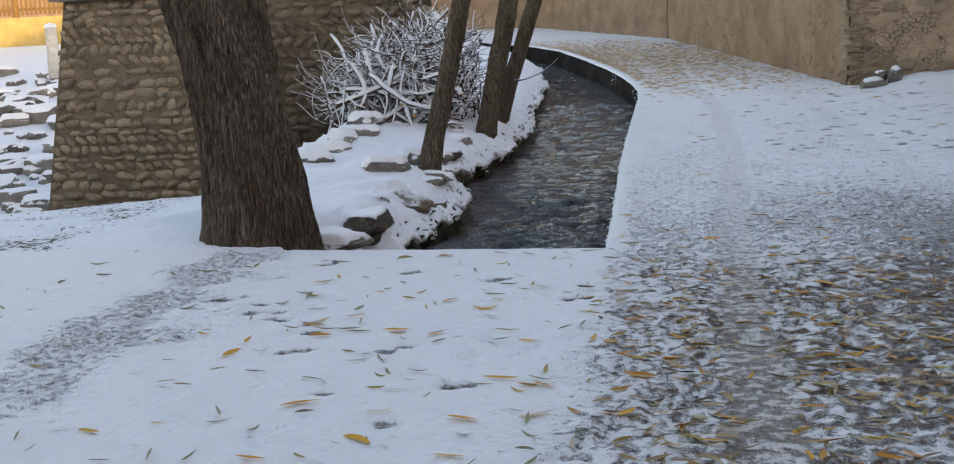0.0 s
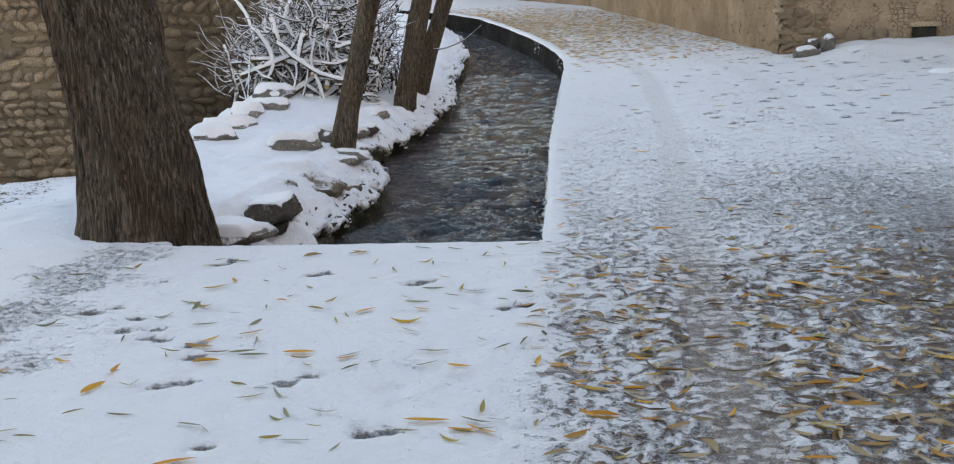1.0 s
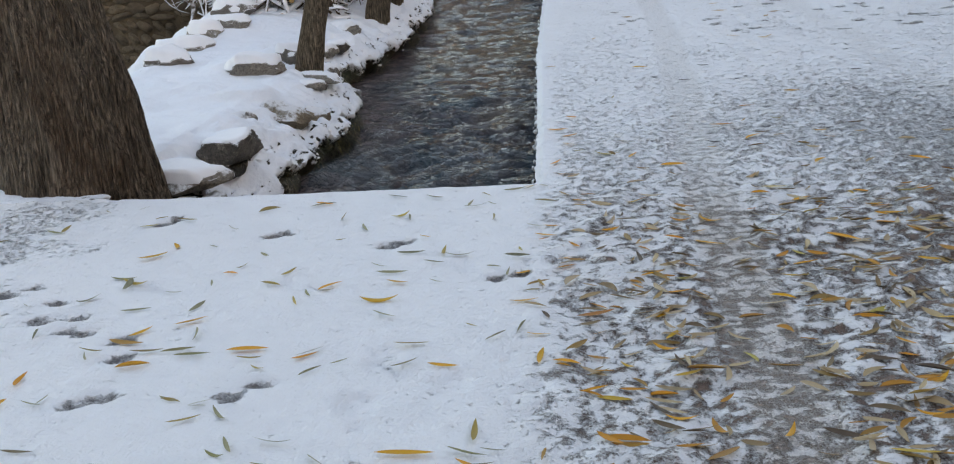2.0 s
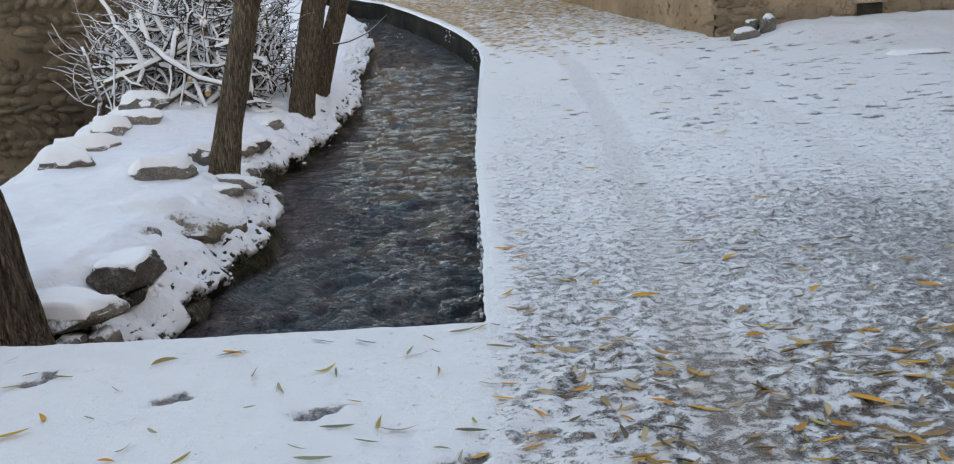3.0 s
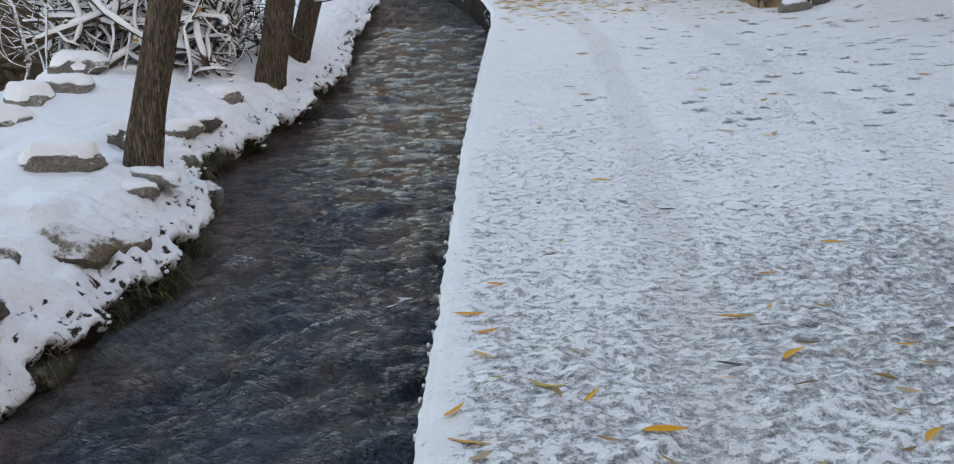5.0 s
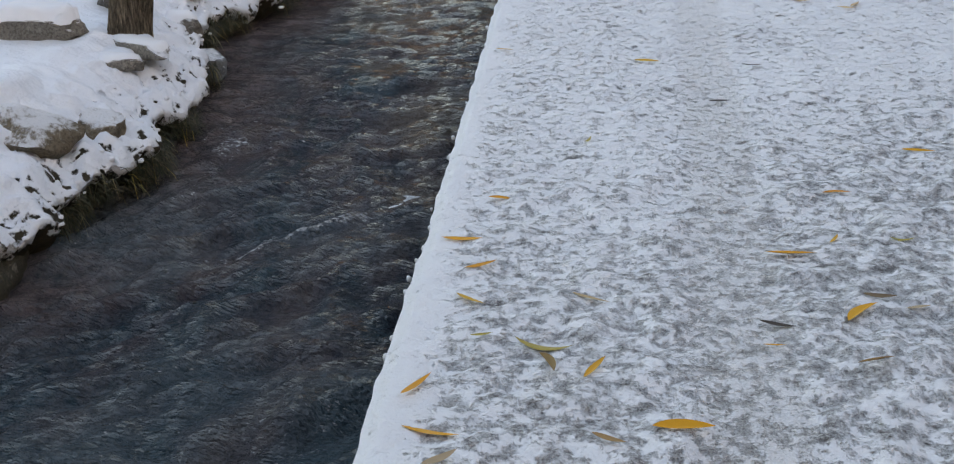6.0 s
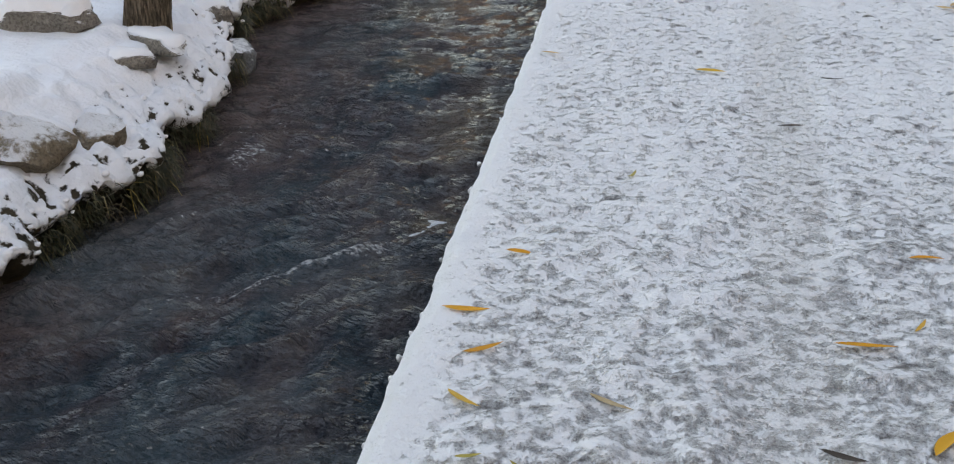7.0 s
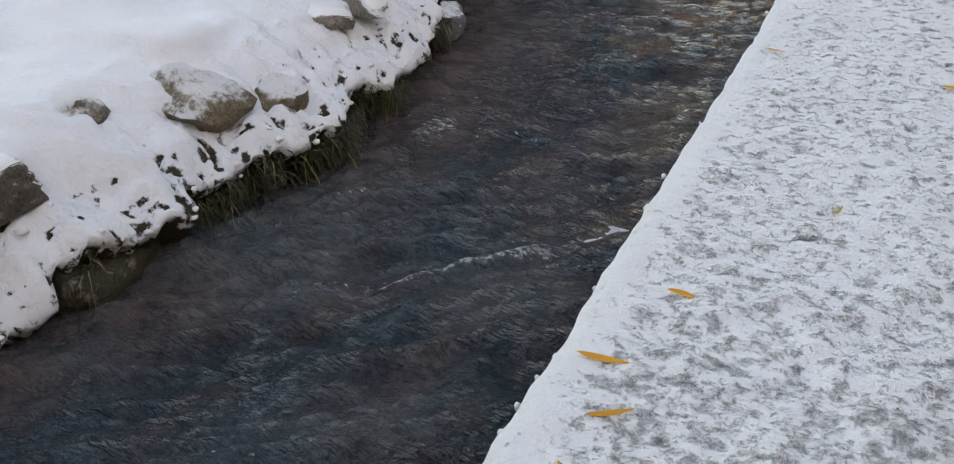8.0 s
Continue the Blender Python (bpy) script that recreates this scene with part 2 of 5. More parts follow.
def road_material():
    m, nt, b = material("snow_on_road", 0.7, 0.3)
    v = coords(nt)
    cov = nd(nt, "ShaderNodeAttribute")
    cov.attribute_name = "cover"
    pk = nd(nt, "ShaderNodeAttribute")
    pk.attribute_name = "packed"
    mid, lump = noise_tex(nt, v, 8, 4, 0.55), noise_tex(nt, v, 19, 3, 0.55)
    fine, grit = noise_tex(nt, v, 95, 3, 0.6), noise_tex(nt, v, 190, 2)
    ck = nd(nt, "ShaderNodeAttribute")
    ck.attribute_name = "chunk"
    small = noise_tex(nt, v, 37, 4, 0.58)
    coarse = calc(nt, "ADD", calc(nt, "MULTIPLY", mid, 0.55), calc(nt, "MULTIPLY", lump, 0.75))
    fines = calc(nt, "ADD", calc(nt, "MULTIPLY", small, 0.75), calc(nt, "MULTIPLY", lump, 0.55))
    both = nt.nodes.new("ShaderNodeMix")
    for sock, src in ((both.inputs[0], ck.outputs["Fac"]), (both.inputs[2], fines), (both.inputs[3], coarse)):
        nt.links.new(src, sock)
    tex = calc(nt, "ADD", both.outputs[0], calc(nt, "MULTIPLY", fine, 0.36))
    tex = calc(nt, "MULTIPLY", calc(nt, "SUBTRACT", tex, 0.83), 1.9)
    lev = calc(nt, "ADD", cov.outputs["Fac"], tex)
    lev = calc(nt, "ADD", lev, calc(nt, "MULTIPLY", calc(nt, "SUBTRACT", grit, 0.5), 0.28))
    wet = noise_tex(nt, v, 2.6, 5)
    soil = mix(nt, ck.outputs["Fac"], ramp(nt, wet, ((0.3, (0.15, 0.15, 0.155)), (0.7, (0.26, 0.255, 0.26)))), ramp(nt, wet, ((0.3, (0.115, 0.078, 0.064)), (0.7, (0.29, 0.20, 0.16)))))
    lev = calc(nt, "ADD", 0.4, calc(nt, "MULTIPLY", calc(nt, "SUBTRACT", lev, 0.4), calc(nt, "ADD", 0.78, calc(nt, "MULTIPLY", ck.outputs["Fac"], 0.97))))
    mask = step(nt, lev, 0.02, 0.70)
    clean = mix(nt, noise_tex(nt, v, 6, 4), (0.78, 0.79, 0.81), SNOW)
    clean = mix(nt, calc(nt, "MULTIPLY", ck.outputs["Fac"], 0.35), clean, (0.60, 0.58, 0.57))
    gravel = calc(nt, "ADD", calc(nt, "MULTIPLY", grit, 0.6), calc(nt, "MULTIPLY", noise_tex(nt, coords(nt, (60, 5, 1)), 1.0, 4), 0.4))
    rut = mix(nt, ck.outputs["Fac"], ramp(nt, gravel, ((0.36, (0.50, 0.49, 0.49)), (0.62, (0.78, 0.78, 0.79)))), ramp(nt, gravel, ((0.36, (0.24, 0.185, 0.155)), (0.62, (0.64, 0.57, 0.53)))))
    base = mix(nt, mask, soil, clean)
    base = mix(nt, calc(nt, "MULTIPLY", pk.outputs["Fac"], calc(nt, "ADD", 0.40, calc(nt, "MULTIPLY", ck.outputs["Fac"], 0.15))), base, rut)
    nt.links.new(base, b.inputs["Base Color"])
    nt.links.new(calc(nt, "SUBTRACT", 0.75, calc(nt, "MULTIPLY", pk.outputs["Fac"], 0.25)), b.inputs["Roughness"])
    soft = noise_tex(nt, v, 12, 4)
    hgt = calc(nt, "ADD", calc(nt, "MULTIPLY", mask, 0.9), calc(nt, "ADD", calc(nt, "MULTIPLY", lump, 0.5), calc(nt, "ADD", calc(nt, "MULTIPLY", fine, 0.25), calc(nt, "MULTIPLY", soft, 0.5))))
    bump(nt, b, hgt, 1.0, 0.022)
    return m


def bank_material():
    """Snow on a bank, with soil and roots on its steep face."""
    m, nt, b = material("snowy_bank", 0.75, 0.25)
    v = coords(nt)
    cov = nd(nt, "ShaderNodeAttribute")
    cov.attribute_name = "cover"
    n1 = noise_tex(nt, v, 22, 4, 0.6)
    mask = step(nt, calc(nt, "ADD", cov.outputs["Fac"], calc(nt, "MULTIPLY", calc(nt, "SUBTRACT", n1, 0.5), 1.5)), 0.40, 0.56)
    soil = ramp(nt, noise_tex(nt, v, 11, 6, 0.7), ((0.25, (0.018, 0.016, 0.010)), (0.55, (0.055, 0.042, 0.025)), (0.8, (0.06, 0.065, 0.025))))
    clean = mix(nt, noise_tex(nt, v, 5, 4), (0.76, 0.79, 0.84), (0.85, 0.88, 0.92))
    nt.links.new(mix(nt, mask, soil, clean), b.inputs["Base Color"])
    bump(nt, b, calc(nt, "ADD", mask, calc(nt, "ADD", calc(nt, "MULTIPLY", noise_tex(nt, v, 40, 4), 0.5), noise_tex(nt, v, 11, 4))), 0.7, 0.03)
    return m


def water_material():
    m, nt, b = material("running_water", 0.06, 0.5)
    v = coords(nt)
    murk = noise_tex(nt, coords(nt, (2.2, 1.0, 1)), 1.6, 5, 0.6)
    col = ramp(nt, murk, ((0.32, (0.022, 0.058, 0.078)), (0.44, (0.024, 0.038, 0.054)), (0.53, (0.050, 0.046, 0.058)), (0.64, (0.098, 0.076, 0.076)), (0.80, (0.10, 0.082, 0.072))))
    shoal = nd(nt, "ShaderNodeAttribute")
    shoal.attribute_name = "shoal"
    stony = ramp(nt, noise_tex(nt, v, 9, 5, 0.65), ((0.35, (0.055, 0.042, 0.046)), (0.65, (0.165, 0.12, 0.116))))
    col = mix(nt, shoal.outputs["Fac"], col, stony)
    pool = nd(nt, "ShaderNodeAttribute")
    pool.attribute_name = "pool"
    col = mix(nt, calc(nt, "MULTIPLY", pool.outputs["Fac"], 0.8), col, (0.055, 0.096, 0.116))
    tan = nd(nt, "ShaderNodeAttribute")
    tan.attribute_name = "gravel"
    col = mix(nt, tan.outputs["Fac"], col, (0.17, 0.125, 0.085))
    foam_and_glint = nd(nt, "ShaderNodeAttribute")
    foam_and_glint.attribute_name = "foam_and_glint"
    fz = noise_tex(nt, coords(nt, (34, 60, 1)), 1.0, 6, 0.75)
    fm = step(nt, calc(nt, "ADD", foam_and_glint.outputs["Fac"], calc(nt, "MULTIPLY", calc(nt, "SUBTRACT", fz, 0.5), 3.4)), 0.66, 1.0)
    # thin froth veins, which also paint ripple highlights into the base colour
    froth_glint = nd(nt, "ShaderNodeTexNoise", {"Vector": coords(nt, (5, 10, 1))}, Scale=1.0, Detail=8.0, Roughness=0.75, Distortion=0.5).outputs["Fac"]
    glint_vein = calc(nt, "SUBTRACT", 1.0, calc(nt, "MULTIPLY", calc(nt, "ABSOLUTE", calc(nt, "SUBTRACT", froth_glint, 0.5)), 14.0))
    patch = step(nt, noise_tex(nt, coords(nt, (1.6, 1.1, 1)), 1.0, 3), 0.42, 0.62)
    glint_vein = calc(nt, "MULTIPLY", calc(nt, "MAXIMUM", glint_vein, 0.0), calc(nt, "ADD", 0.01, calc(nt, "MULTIPLY", patch, 0.08)))
    fm = calc(nt, "MAXIMUM", calc(nt, "MULTIPLY", fm, 0.85), glint_vein)
    nt.links.new(mix(nt, fm, col, (0.62, 0.64, 0.66)), b.inputs["Base Color"])
    nt.links.new(calc(nt, "ADD", 0.05, calc(nt, "MULTIPLY", fm, 0.5)), b.inputs["Roughness"])
    b.inputs["IOR"].default_value = 1.33
    b.inputs["Specular IOR Level"].default_value = 0.42
    r1, r2 = noise_tex(nt, coords(nt, (4, 10, 1)), 1.0, 5, 0.62), noise_tex(nt, coords(nt, (12, 30, 1)), 1.0, 4, 0.6)
    r3 = noise_tex(nt, coords(nt, (34, 70, 1)), 1.0, 3, 0.6)
    bump(nt, b, calc(nt, "ADD", r1, calc(nt, "ADD", calc(nt, "MULTIPLY", r2, 0.65), calc(nt, "MULTIPLY", r3, 0.6))), 1.0, 0.1)
    return m


def bark_material(name, dark, pale, scale=1.0):
    """Corky bark: long interlacing ridges with deep dark fissures."""
    m, nt, b = material(name, 0.92, 0.12)
    warp = nd(nt, "ShaderNodeTexNoise", {"Vector": coords(nt, (5 * scale, 5 * scale, 4 * scale))}, Scale=1.0, Detail=3.0).outputs["Color"]
    off = nt.nodes.new("ShaderNodeMix")
    off.data_type, off.blend_type = "RGBA", "ADD"
    off.inputs[0].default_value = 0.9
    nt.links.new(coords(nt, (38 * scale, 38 * scale, 2.2 * scale)), off.inputs[6])
    nt.links.new(warp, off.inputs[7])
    long = calc(nt, "ABSOLUTE", calc(nt, "SUBTRACT", noise_tex(nt, off.outputs[2], 1.0, 2, 0.5), 0.5))
    thin = calc(nt, "ABSOLUTE", calc(nt, "SUBTRACT", noise_tex(nt, coords(nt, (64 * scale, 64 * scale, 5.5 * scale)), 1.0, 3, 0.6), 0.5))
    ridge = calc(nt, "MULTIPLY", step(nt, long, 0.0, 0.085), calc(nt, "ADD", 0.55, calc(nt, "MULTIPLY", step(nt, thin, 0.0, 0.07), 0.45)))
    fib = noise_tex(nt, coords(nt, (70 * scale, 70 * scale, 9 * scale)), 1.0, 5, 0.65)
    big = noise_tex(nt, coords(nt, (2.2, 2.2, 1.1)), 1.0, 4)
    col = ramp(nt, fib, ((0.32, dark), (0.66, pale)))
    col = mix(nt, step(nt, big, 0.45, 0.68), col, mix(nt, 0.5, col, (0.15, 0.075, 0.04)))
    col = mix(nt, ridge, mix(nt, 0.5, col, (0.016, 0.012, 0.009)), col)
    nt.links.new(col, b.inputs["Base Color"])
    bump(nt, b, calc(nt, "ADD", calc(nt, "MULTIPLY", ridge, 1.0), calc(nt, "MULTIPLY", fib, 0.6)), 1.0, 0.05)
    return m


def stone_material(name, stops, snow_dust=0.0, scale=1.0, damp_shaded=False):
    m, nt, b = material(name, 0.85, 0.25)
    v = coords(nt)
    info = nt.nodes.new("ShaderNodeObjectInfo")
    geo = nt.nodes.new("ShaderNodeNewGeometry")
    rnd = calc(nt, "FRACT", calc(nt, "ADD", info.outputs["Random"], geo.outputs["Random Per Island"]))
    n1 = noise_tex(nt, v, 7 * scale, 6, 0.65)
    col = ramp(nt, calc(nt, "ADD", calc(nt, "MULTIPLY", rnd, 0.5), calc(nt, "MULTIPLY", n1, 0.6)), stops)
    spot = noise_tex(nt, v, 60 * scale, 3)
    frost = step(nt, noise_tex(nt, v, 11 * scale, 6, 0.7), 0.54, 0.66)
    col = mix(nt, calc(nt, "MULTIPLY", frost, 0.45), col, (0.52, 0.47, 0.40))
    col = mix(nt, calc(nt, "MULTIPLY", step(nt, spot, 0.42, 0.66), 0.5), col, (0.05, 0.042, 0.035))
    if damp_shaded:
        col = damp_and_shade(nt, col)
    if snow_dust:
        sep = nd(nt, "ShaderNodeSeparateXYZ", {0: geo.outputs["Normal"]})
        drift = calc(nt, "ADD", sep.outputs[2], calc(nt, "MULTIPLY", calc(nt, "SUBTRACT", noise_tex(nt, v, 28, 5, 0.7), 0.5), 1.3))
        col = mix(nt, step(nt, drift, 0.95 - snow_dust, 1.3 - snow_dust), col, SNOW)
    nt.links.new(col, b.inputs["Base Color"])
    mott = noise_tex(nt, v, 22 * scale, 5, 0.7)
    bump(nt, b, calc(nt, "ADD", calc(nt, "ADD", n1, mott), calc(nt, "MULTIPLY", spot, 0.4)), 0.9, 0.035)
    return m


def damp_and_shade(nt, col):
    """Ragged brown damp and painted shade where the branch heap meets the old wall."""
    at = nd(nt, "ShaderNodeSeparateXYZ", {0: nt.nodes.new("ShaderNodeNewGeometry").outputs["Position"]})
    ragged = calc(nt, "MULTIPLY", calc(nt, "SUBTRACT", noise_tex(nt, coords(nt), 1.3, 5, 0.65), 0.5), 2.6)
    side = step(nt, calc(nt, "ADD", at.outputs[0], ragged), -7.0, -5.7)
    lower_edge = step(nt, calc(nt, "SUBTRACT", 1.7, calc(nt, "ADD", at.outputs[2], ragged)), 0.0, 0.9)
    # one brown tint carries both the damp and the heap's shade
    return mix(nt, calc(nt, "MULTIPLY", calc(nt, "MULTIPLY", side, lower_edge), 0.6), col, (0.075, 0.05, 0.032))


def mud_material(name, dark, pale, straw=0.4, damp_shaded=False):
    m, nt, b = material(name, 0.95, 0.1)
    v = coords(nt)
    n1, n2 = noise_tex(nt, v, 1.1, 6, 0.6), noise_tex(nt, v, 18, 5, 0.7)
    col = ramp(nt, calc(nt, "ADD", calc(nt, "MULTIPLY", n1, 0.65), calc(nt, "MULTIPLY", n2, 0.35)), ((0.3, dark), (0.68, pale)))
    stain = step(nt, noise_tex(nt, coords(nt, (0.9, 0.6, 1.0)), 1.0, 6, 0.7), 0.44, 0.66)
    col = mix(nt, calc(nt, "MULTIPLY", stain, 0.55), col, dark)
    hole = step(nt, noise_tex(nt, coords(nt, (11, 5, 12)), 1.0, 5, 0.7), 0.58, 0.70)
    col = mix(nt, calc(nt, "MULTIPLY", hole, straw), col, (0.05, 0.038, 0.028))
    if damp_shaded:
        col = damp_and_shade(nt, col)
    nt.links.new(col, b.inputs["Base Color"])
    bump(nt, b, calc(nt, "SUBTRACT", calc(nt, "ADD", n1, n2), calc(nt, "MULTIPLY", hole, 0.9)), 0.9, 0.05)
    return m


def cracked_mud(name, dark, pale):
    """Old mud render, broken into plates and crumbling."""
    m, nt, b = material(name, 0.95, 0.1)
    v = coords(nt)
    n1, n2 = noise_tex(nt, v, 1.6, 6, 0.65), noise_tex(nt, v, 20, 5, 0.7)
    col = ramp(nt, calc(nt, "ADD", calc(nt, "MULTIPLY", n1, 0.6), calc(nt, "MULTIPLY", n2, 0.4)), ((0.32, dark), (0.66, pale)))
    off = nt.nodes.new("ShaderNodeMix")
    off.data_type, off.blend_type = "RGBA", "ADD"
    off.inputs[0].default_value = 1.6
    nt.links.new(coords(nt, (14.0, 14.0, 17.0)), off.inputs[6])
    nt.links.new(nd(nt, "ShaderNodeTexNoise", {"Vector": v}, Scale=5.0, Detail=4.0).outputs["Color"], off.inputs[7])
    w = nd(nt, "ShaderNodeTexVoronoi", {"Vector": off.outputs[2]}, Scale=1.0)
    w.feature = "DISTANCE_TO_EDGE"
    plate = step(nt, w.outputs[0], 0.0, 0.08)
    gap = step(nt, noise_tex(nt, v, 3.1, 5, 0.65), 0.46, 0.64)
    crack = calc(nt, "MULTIPLY", calc(nt, "SUBTRACT", 1.0, plate), gap)
    nt.links.new(mix(nt, calc(nt, "MULTIPLY", crack, 0.4), col, (0.09, 0.062, 0.04)), b.inputs["Base Color"])
    bump(nt, b, calc(nt, "SUBTRACT", calc(nt, "ADD", calc(nt, "MULTIPLY", n1, 0.8), calc(nt, "MULTIPLY", n2, 0.6)), crack), 1.0, 0.06)
    return m


def branch_material():
    """Weathered branch bark with a dusting of snow on its upper side."""
    m, nt, b = material("snowy_branch", 0.85, 0.15)
    geo = nt.nodes.new("ShaderNodeNewGeometry")
    sep = nd(nt, "ShaderNodeSeparateXYZ", {0: geo.outputs["Normal"]})
    v = coords(nt)
    n1 = noise_tex(nt, v, 25, 4)
    mask = step(nt, calc(nt, "ADD", sep.outputs[2], calc(nt, "MULTIPLY", calc(nt, "SUBTRACT", n1, 0.5), 0.8)), -0.05, 0.25)
    col = ramp(nt, n1, ((0.3, (0.035, 0.024, 0.016)), (0.7, (0.13, 0.095, 0.07))))
    nt.links.new(mix(nt, mask, col, (0.82, 0.83, 0.86)), b.inputs["Base Color"])
    return m


def leaf_material(name, stops):
    m, nt, b = material(name, 0.55, 0.4)
    info = nt.nodes.new("ShaderNodeObjectInfo")
    geo = nt.nodes.new("ShaderNodeNewGeometry")
    rnd = calc(nt, "FRACT", calc(nt, "ADD", info.outputs["Random"], geo.outputs["Random Per Island"]))
    col = ramp(nt, rnd, stops)
    n1 = noise_tex(nt, coords(nt), 60, 3)
    nt.links.new(mix(nt, calc(nt, "MULTIPLY", n1, 0.35), col, (0.6, 0.5, 0.35), "MULTIPLY"), b.inputs["Base Color"])
    return m


def plain_material(name, dark, pale, scale=8, rough=0.8, stretch=(1, 1, 1)):
    m, nt, b = material(name, rough, 0.25)
    n1 = noise_tex(nt, coords(nt, stretch), scale, 5)
    nt.links.new(ramp(nt, n1, ((0.3, dark), (0.7, pale))), b.inputs["Base Color"])
    bump(nt, b, n1, 0.3, 0.01)
    return m


snow_mat, road_mat, bank_mat, water_mat = snow_material(), road_material(), bank_material(), water_material()
bark_old = bark_material("furrowed_bark", (0.07, 0.053, 0.04), (0.38, 0.295, 0.225))
bark_young = bark_material("brown_bark", (0.12, 0.09, 0.064), (0.50, 0.395, 0.285), 1.5)
cobble_mat = stone_material("mud_coated_cobble", ((0.2, (0.18, 0.135, 0.092)), (0.5, (0.33, 0.25, 0.168)), (0.85, (0.44, 0.335, 0.228))), damp_shaded=True)
rock_mat = stone_material("grey_boulder", ((0.2, (0.115, 0.102, 0.088)), (0.5, (0.225, 0.20, 0.175)), (0.85, (0.34, 0.305, 0.26))), 0.42, 1.3)
wet_rock_mat = stone_material("wet_dark_stone", ((0.2, (0.03, 0.028, 0.022)), (0.5, (0.065, 0.058, 0.042)), (0.85, (0.11, 0.095, 0.065))), 0.0, 1.3)
blue_rock_mat = stone_material("blue_grey_stone", ((0.2, (0.10, 0.105, 0.11)), (0.5, (0.18, 0.19, 0.20)), (0.85, (0.27, 0.28, 0.29))), 0.25, 1.3)
cracked_mat = cracked_mud("cracked_mud_render", (0.33, 0.225, 0.148), (0.60, 0.425, 0.285))
yellow_mat = plain_material("yellow_plaster", (0.40, 0.28, 0.09), (0.55, 0.40, 0.15), 3)
rubble_mat = stone_material("mud_daubed_rubble", ((0.2, (0.40, 0.275, 0.18)), (0.5, (0.56, 0.40, 0.265)), (0.85, (0.66, 0.48, 0.325))))
brown_rock_mat = stone_material("brown_boulder", ((0.2, (0.13, 0.10, 0.07)), (0.5, (0.24, 0.19, 0.135)), (0.85, (0.34, 0.28, 0.20))), 0.40, 1.3)
mud_mat = mud_material("mud_mortar", (0.12, 0.09, 0.062), (0.30, 0.225, 0.15), damp_shaded=True)
plaster_mat = mud_material("mud_plaster", (0.25, 0.160, 0.102), (0.52, 0.355, 0.235), 0.45)
soil_mat = plain_material("stream_bed_soil", (0.02, 0.018, 0.014), (0.06, 0.05, 0.035), 6)
concrete_mat = mud_material("wet_concrete", (0.012, 0.010, 0.009), (0.075, 0.062, 0.052), 0.7)
branch_mat = branch_material()
cut_mat = plain_material("cut_wood", (0.30, 0.17, 0.06), (0.55, 0.36, 0.16), 30)
leaf_mat = leaf_material("yellow_leaf", ((0.0, (0.76, 0.39, 0.015)), (0.35, (0.70, 0.26, 0.010)), (0.6, (0.64, 0.37, 0.03)), (0.82, (0.42, 0.36, 0.08)), (1.0, (0.42, 0.14, 0.02))))
bright_leaf_mat = leaf_material("orange_yellow_leaf", ((0.0, (0.80, 0.42, 0.012)), (0.5, (0.76, 0.30, 0.008)), (1.0, (0.72, 0.44, 0.03))))
litter_mat = leaf_material("faded_leaf", ((0.0, (0.44, 0.31, 0.15)), (0.22, (0.54, 0.43, 0.29)), (0.38, (0.34, 0.22, 0.10)), (0.48, (0.60, 0.25, 0.015)), (0.60, (0.32, 0.20, 0.06)), (0.82, (0.10, 0.065, 0.04)), (1.0, (0.44, 0.32, 0.17))))
grass_mat = leaf_material("bank_grass", ((0.0, (0.014, 0.018, 0.007)), (0.55, (0.035, 0.04, 0.014)), (0.85, (0.075, 0.06, 0.03)), (1.0, (0.22, 0.18, 0.11))))
far_leaf_mat = leaf_material("pale_yellow_leaf", ((0.0, (0.62, 0.38, 0.15)), (0.4, (0.70, 0.48, 0.24)), (0.75, (0.42, 0.25, 0.12)), (1.0, (0.58, 0.45, 0.32))))
sliver_mat = leaf_material("olive_leaf", ((0.0, (0.24, 0.24, 0.09)), (0.35, (0.36, 0.34, 0.22)), (0.6, (0.20, 0.20, 0.11)), (0.8, (0.50, 0.36, 0.08)), (1.0, (0.16, 0.13, 0.09))))
fence_mat = plain_material("fence_wood", (0.17, 0.085, 0.03), (0.32, 0.18, 0.06), 6, 0.7, (1, 1, 0.2))


# ---- mesh helpers ----
def mesh_from(name, verts, faces, mat, soft=True, attrs=None):
    me = bpy.data.meshes.new(name)
    me.from_pydata([tuple(p) for p in verts], [], [tuple(f) for f in faces])
    me.materials.append(mat)
    if soft:
        me.polygons.foreach_set("use_smooth", [True] * len(me.polygons))
    for key, values in (attrs or {}).items():
        at = me.attributes.new(key, "FLOAT", "POINT")
        at.data.foreach_set("value", np.asarray(values, np.float32).ravel())
    me.update()
    return me


def grid_faces(rows, cols, flip=False):
    i, j = np.meshgrid(np.arange(rows - 1), np.arange(cols - 1), indexing="ij")
    a = (i * cols + j).ravel()
    q = np.stack([a, a + 1, a + cols + 1, a + cols], 1)
    return (q[:, ::-1] if flip else q).tolist()


def grid_mesh(name, x, y, z, mat, attrs=None, flip=False):
    verts = np.stack([x.ravel(), y.ravel(), z.ravel()], 1)
    return mesh_from(name, verts.tolist(), grid_faces(*x.shape, flip), mat, True, attrs)


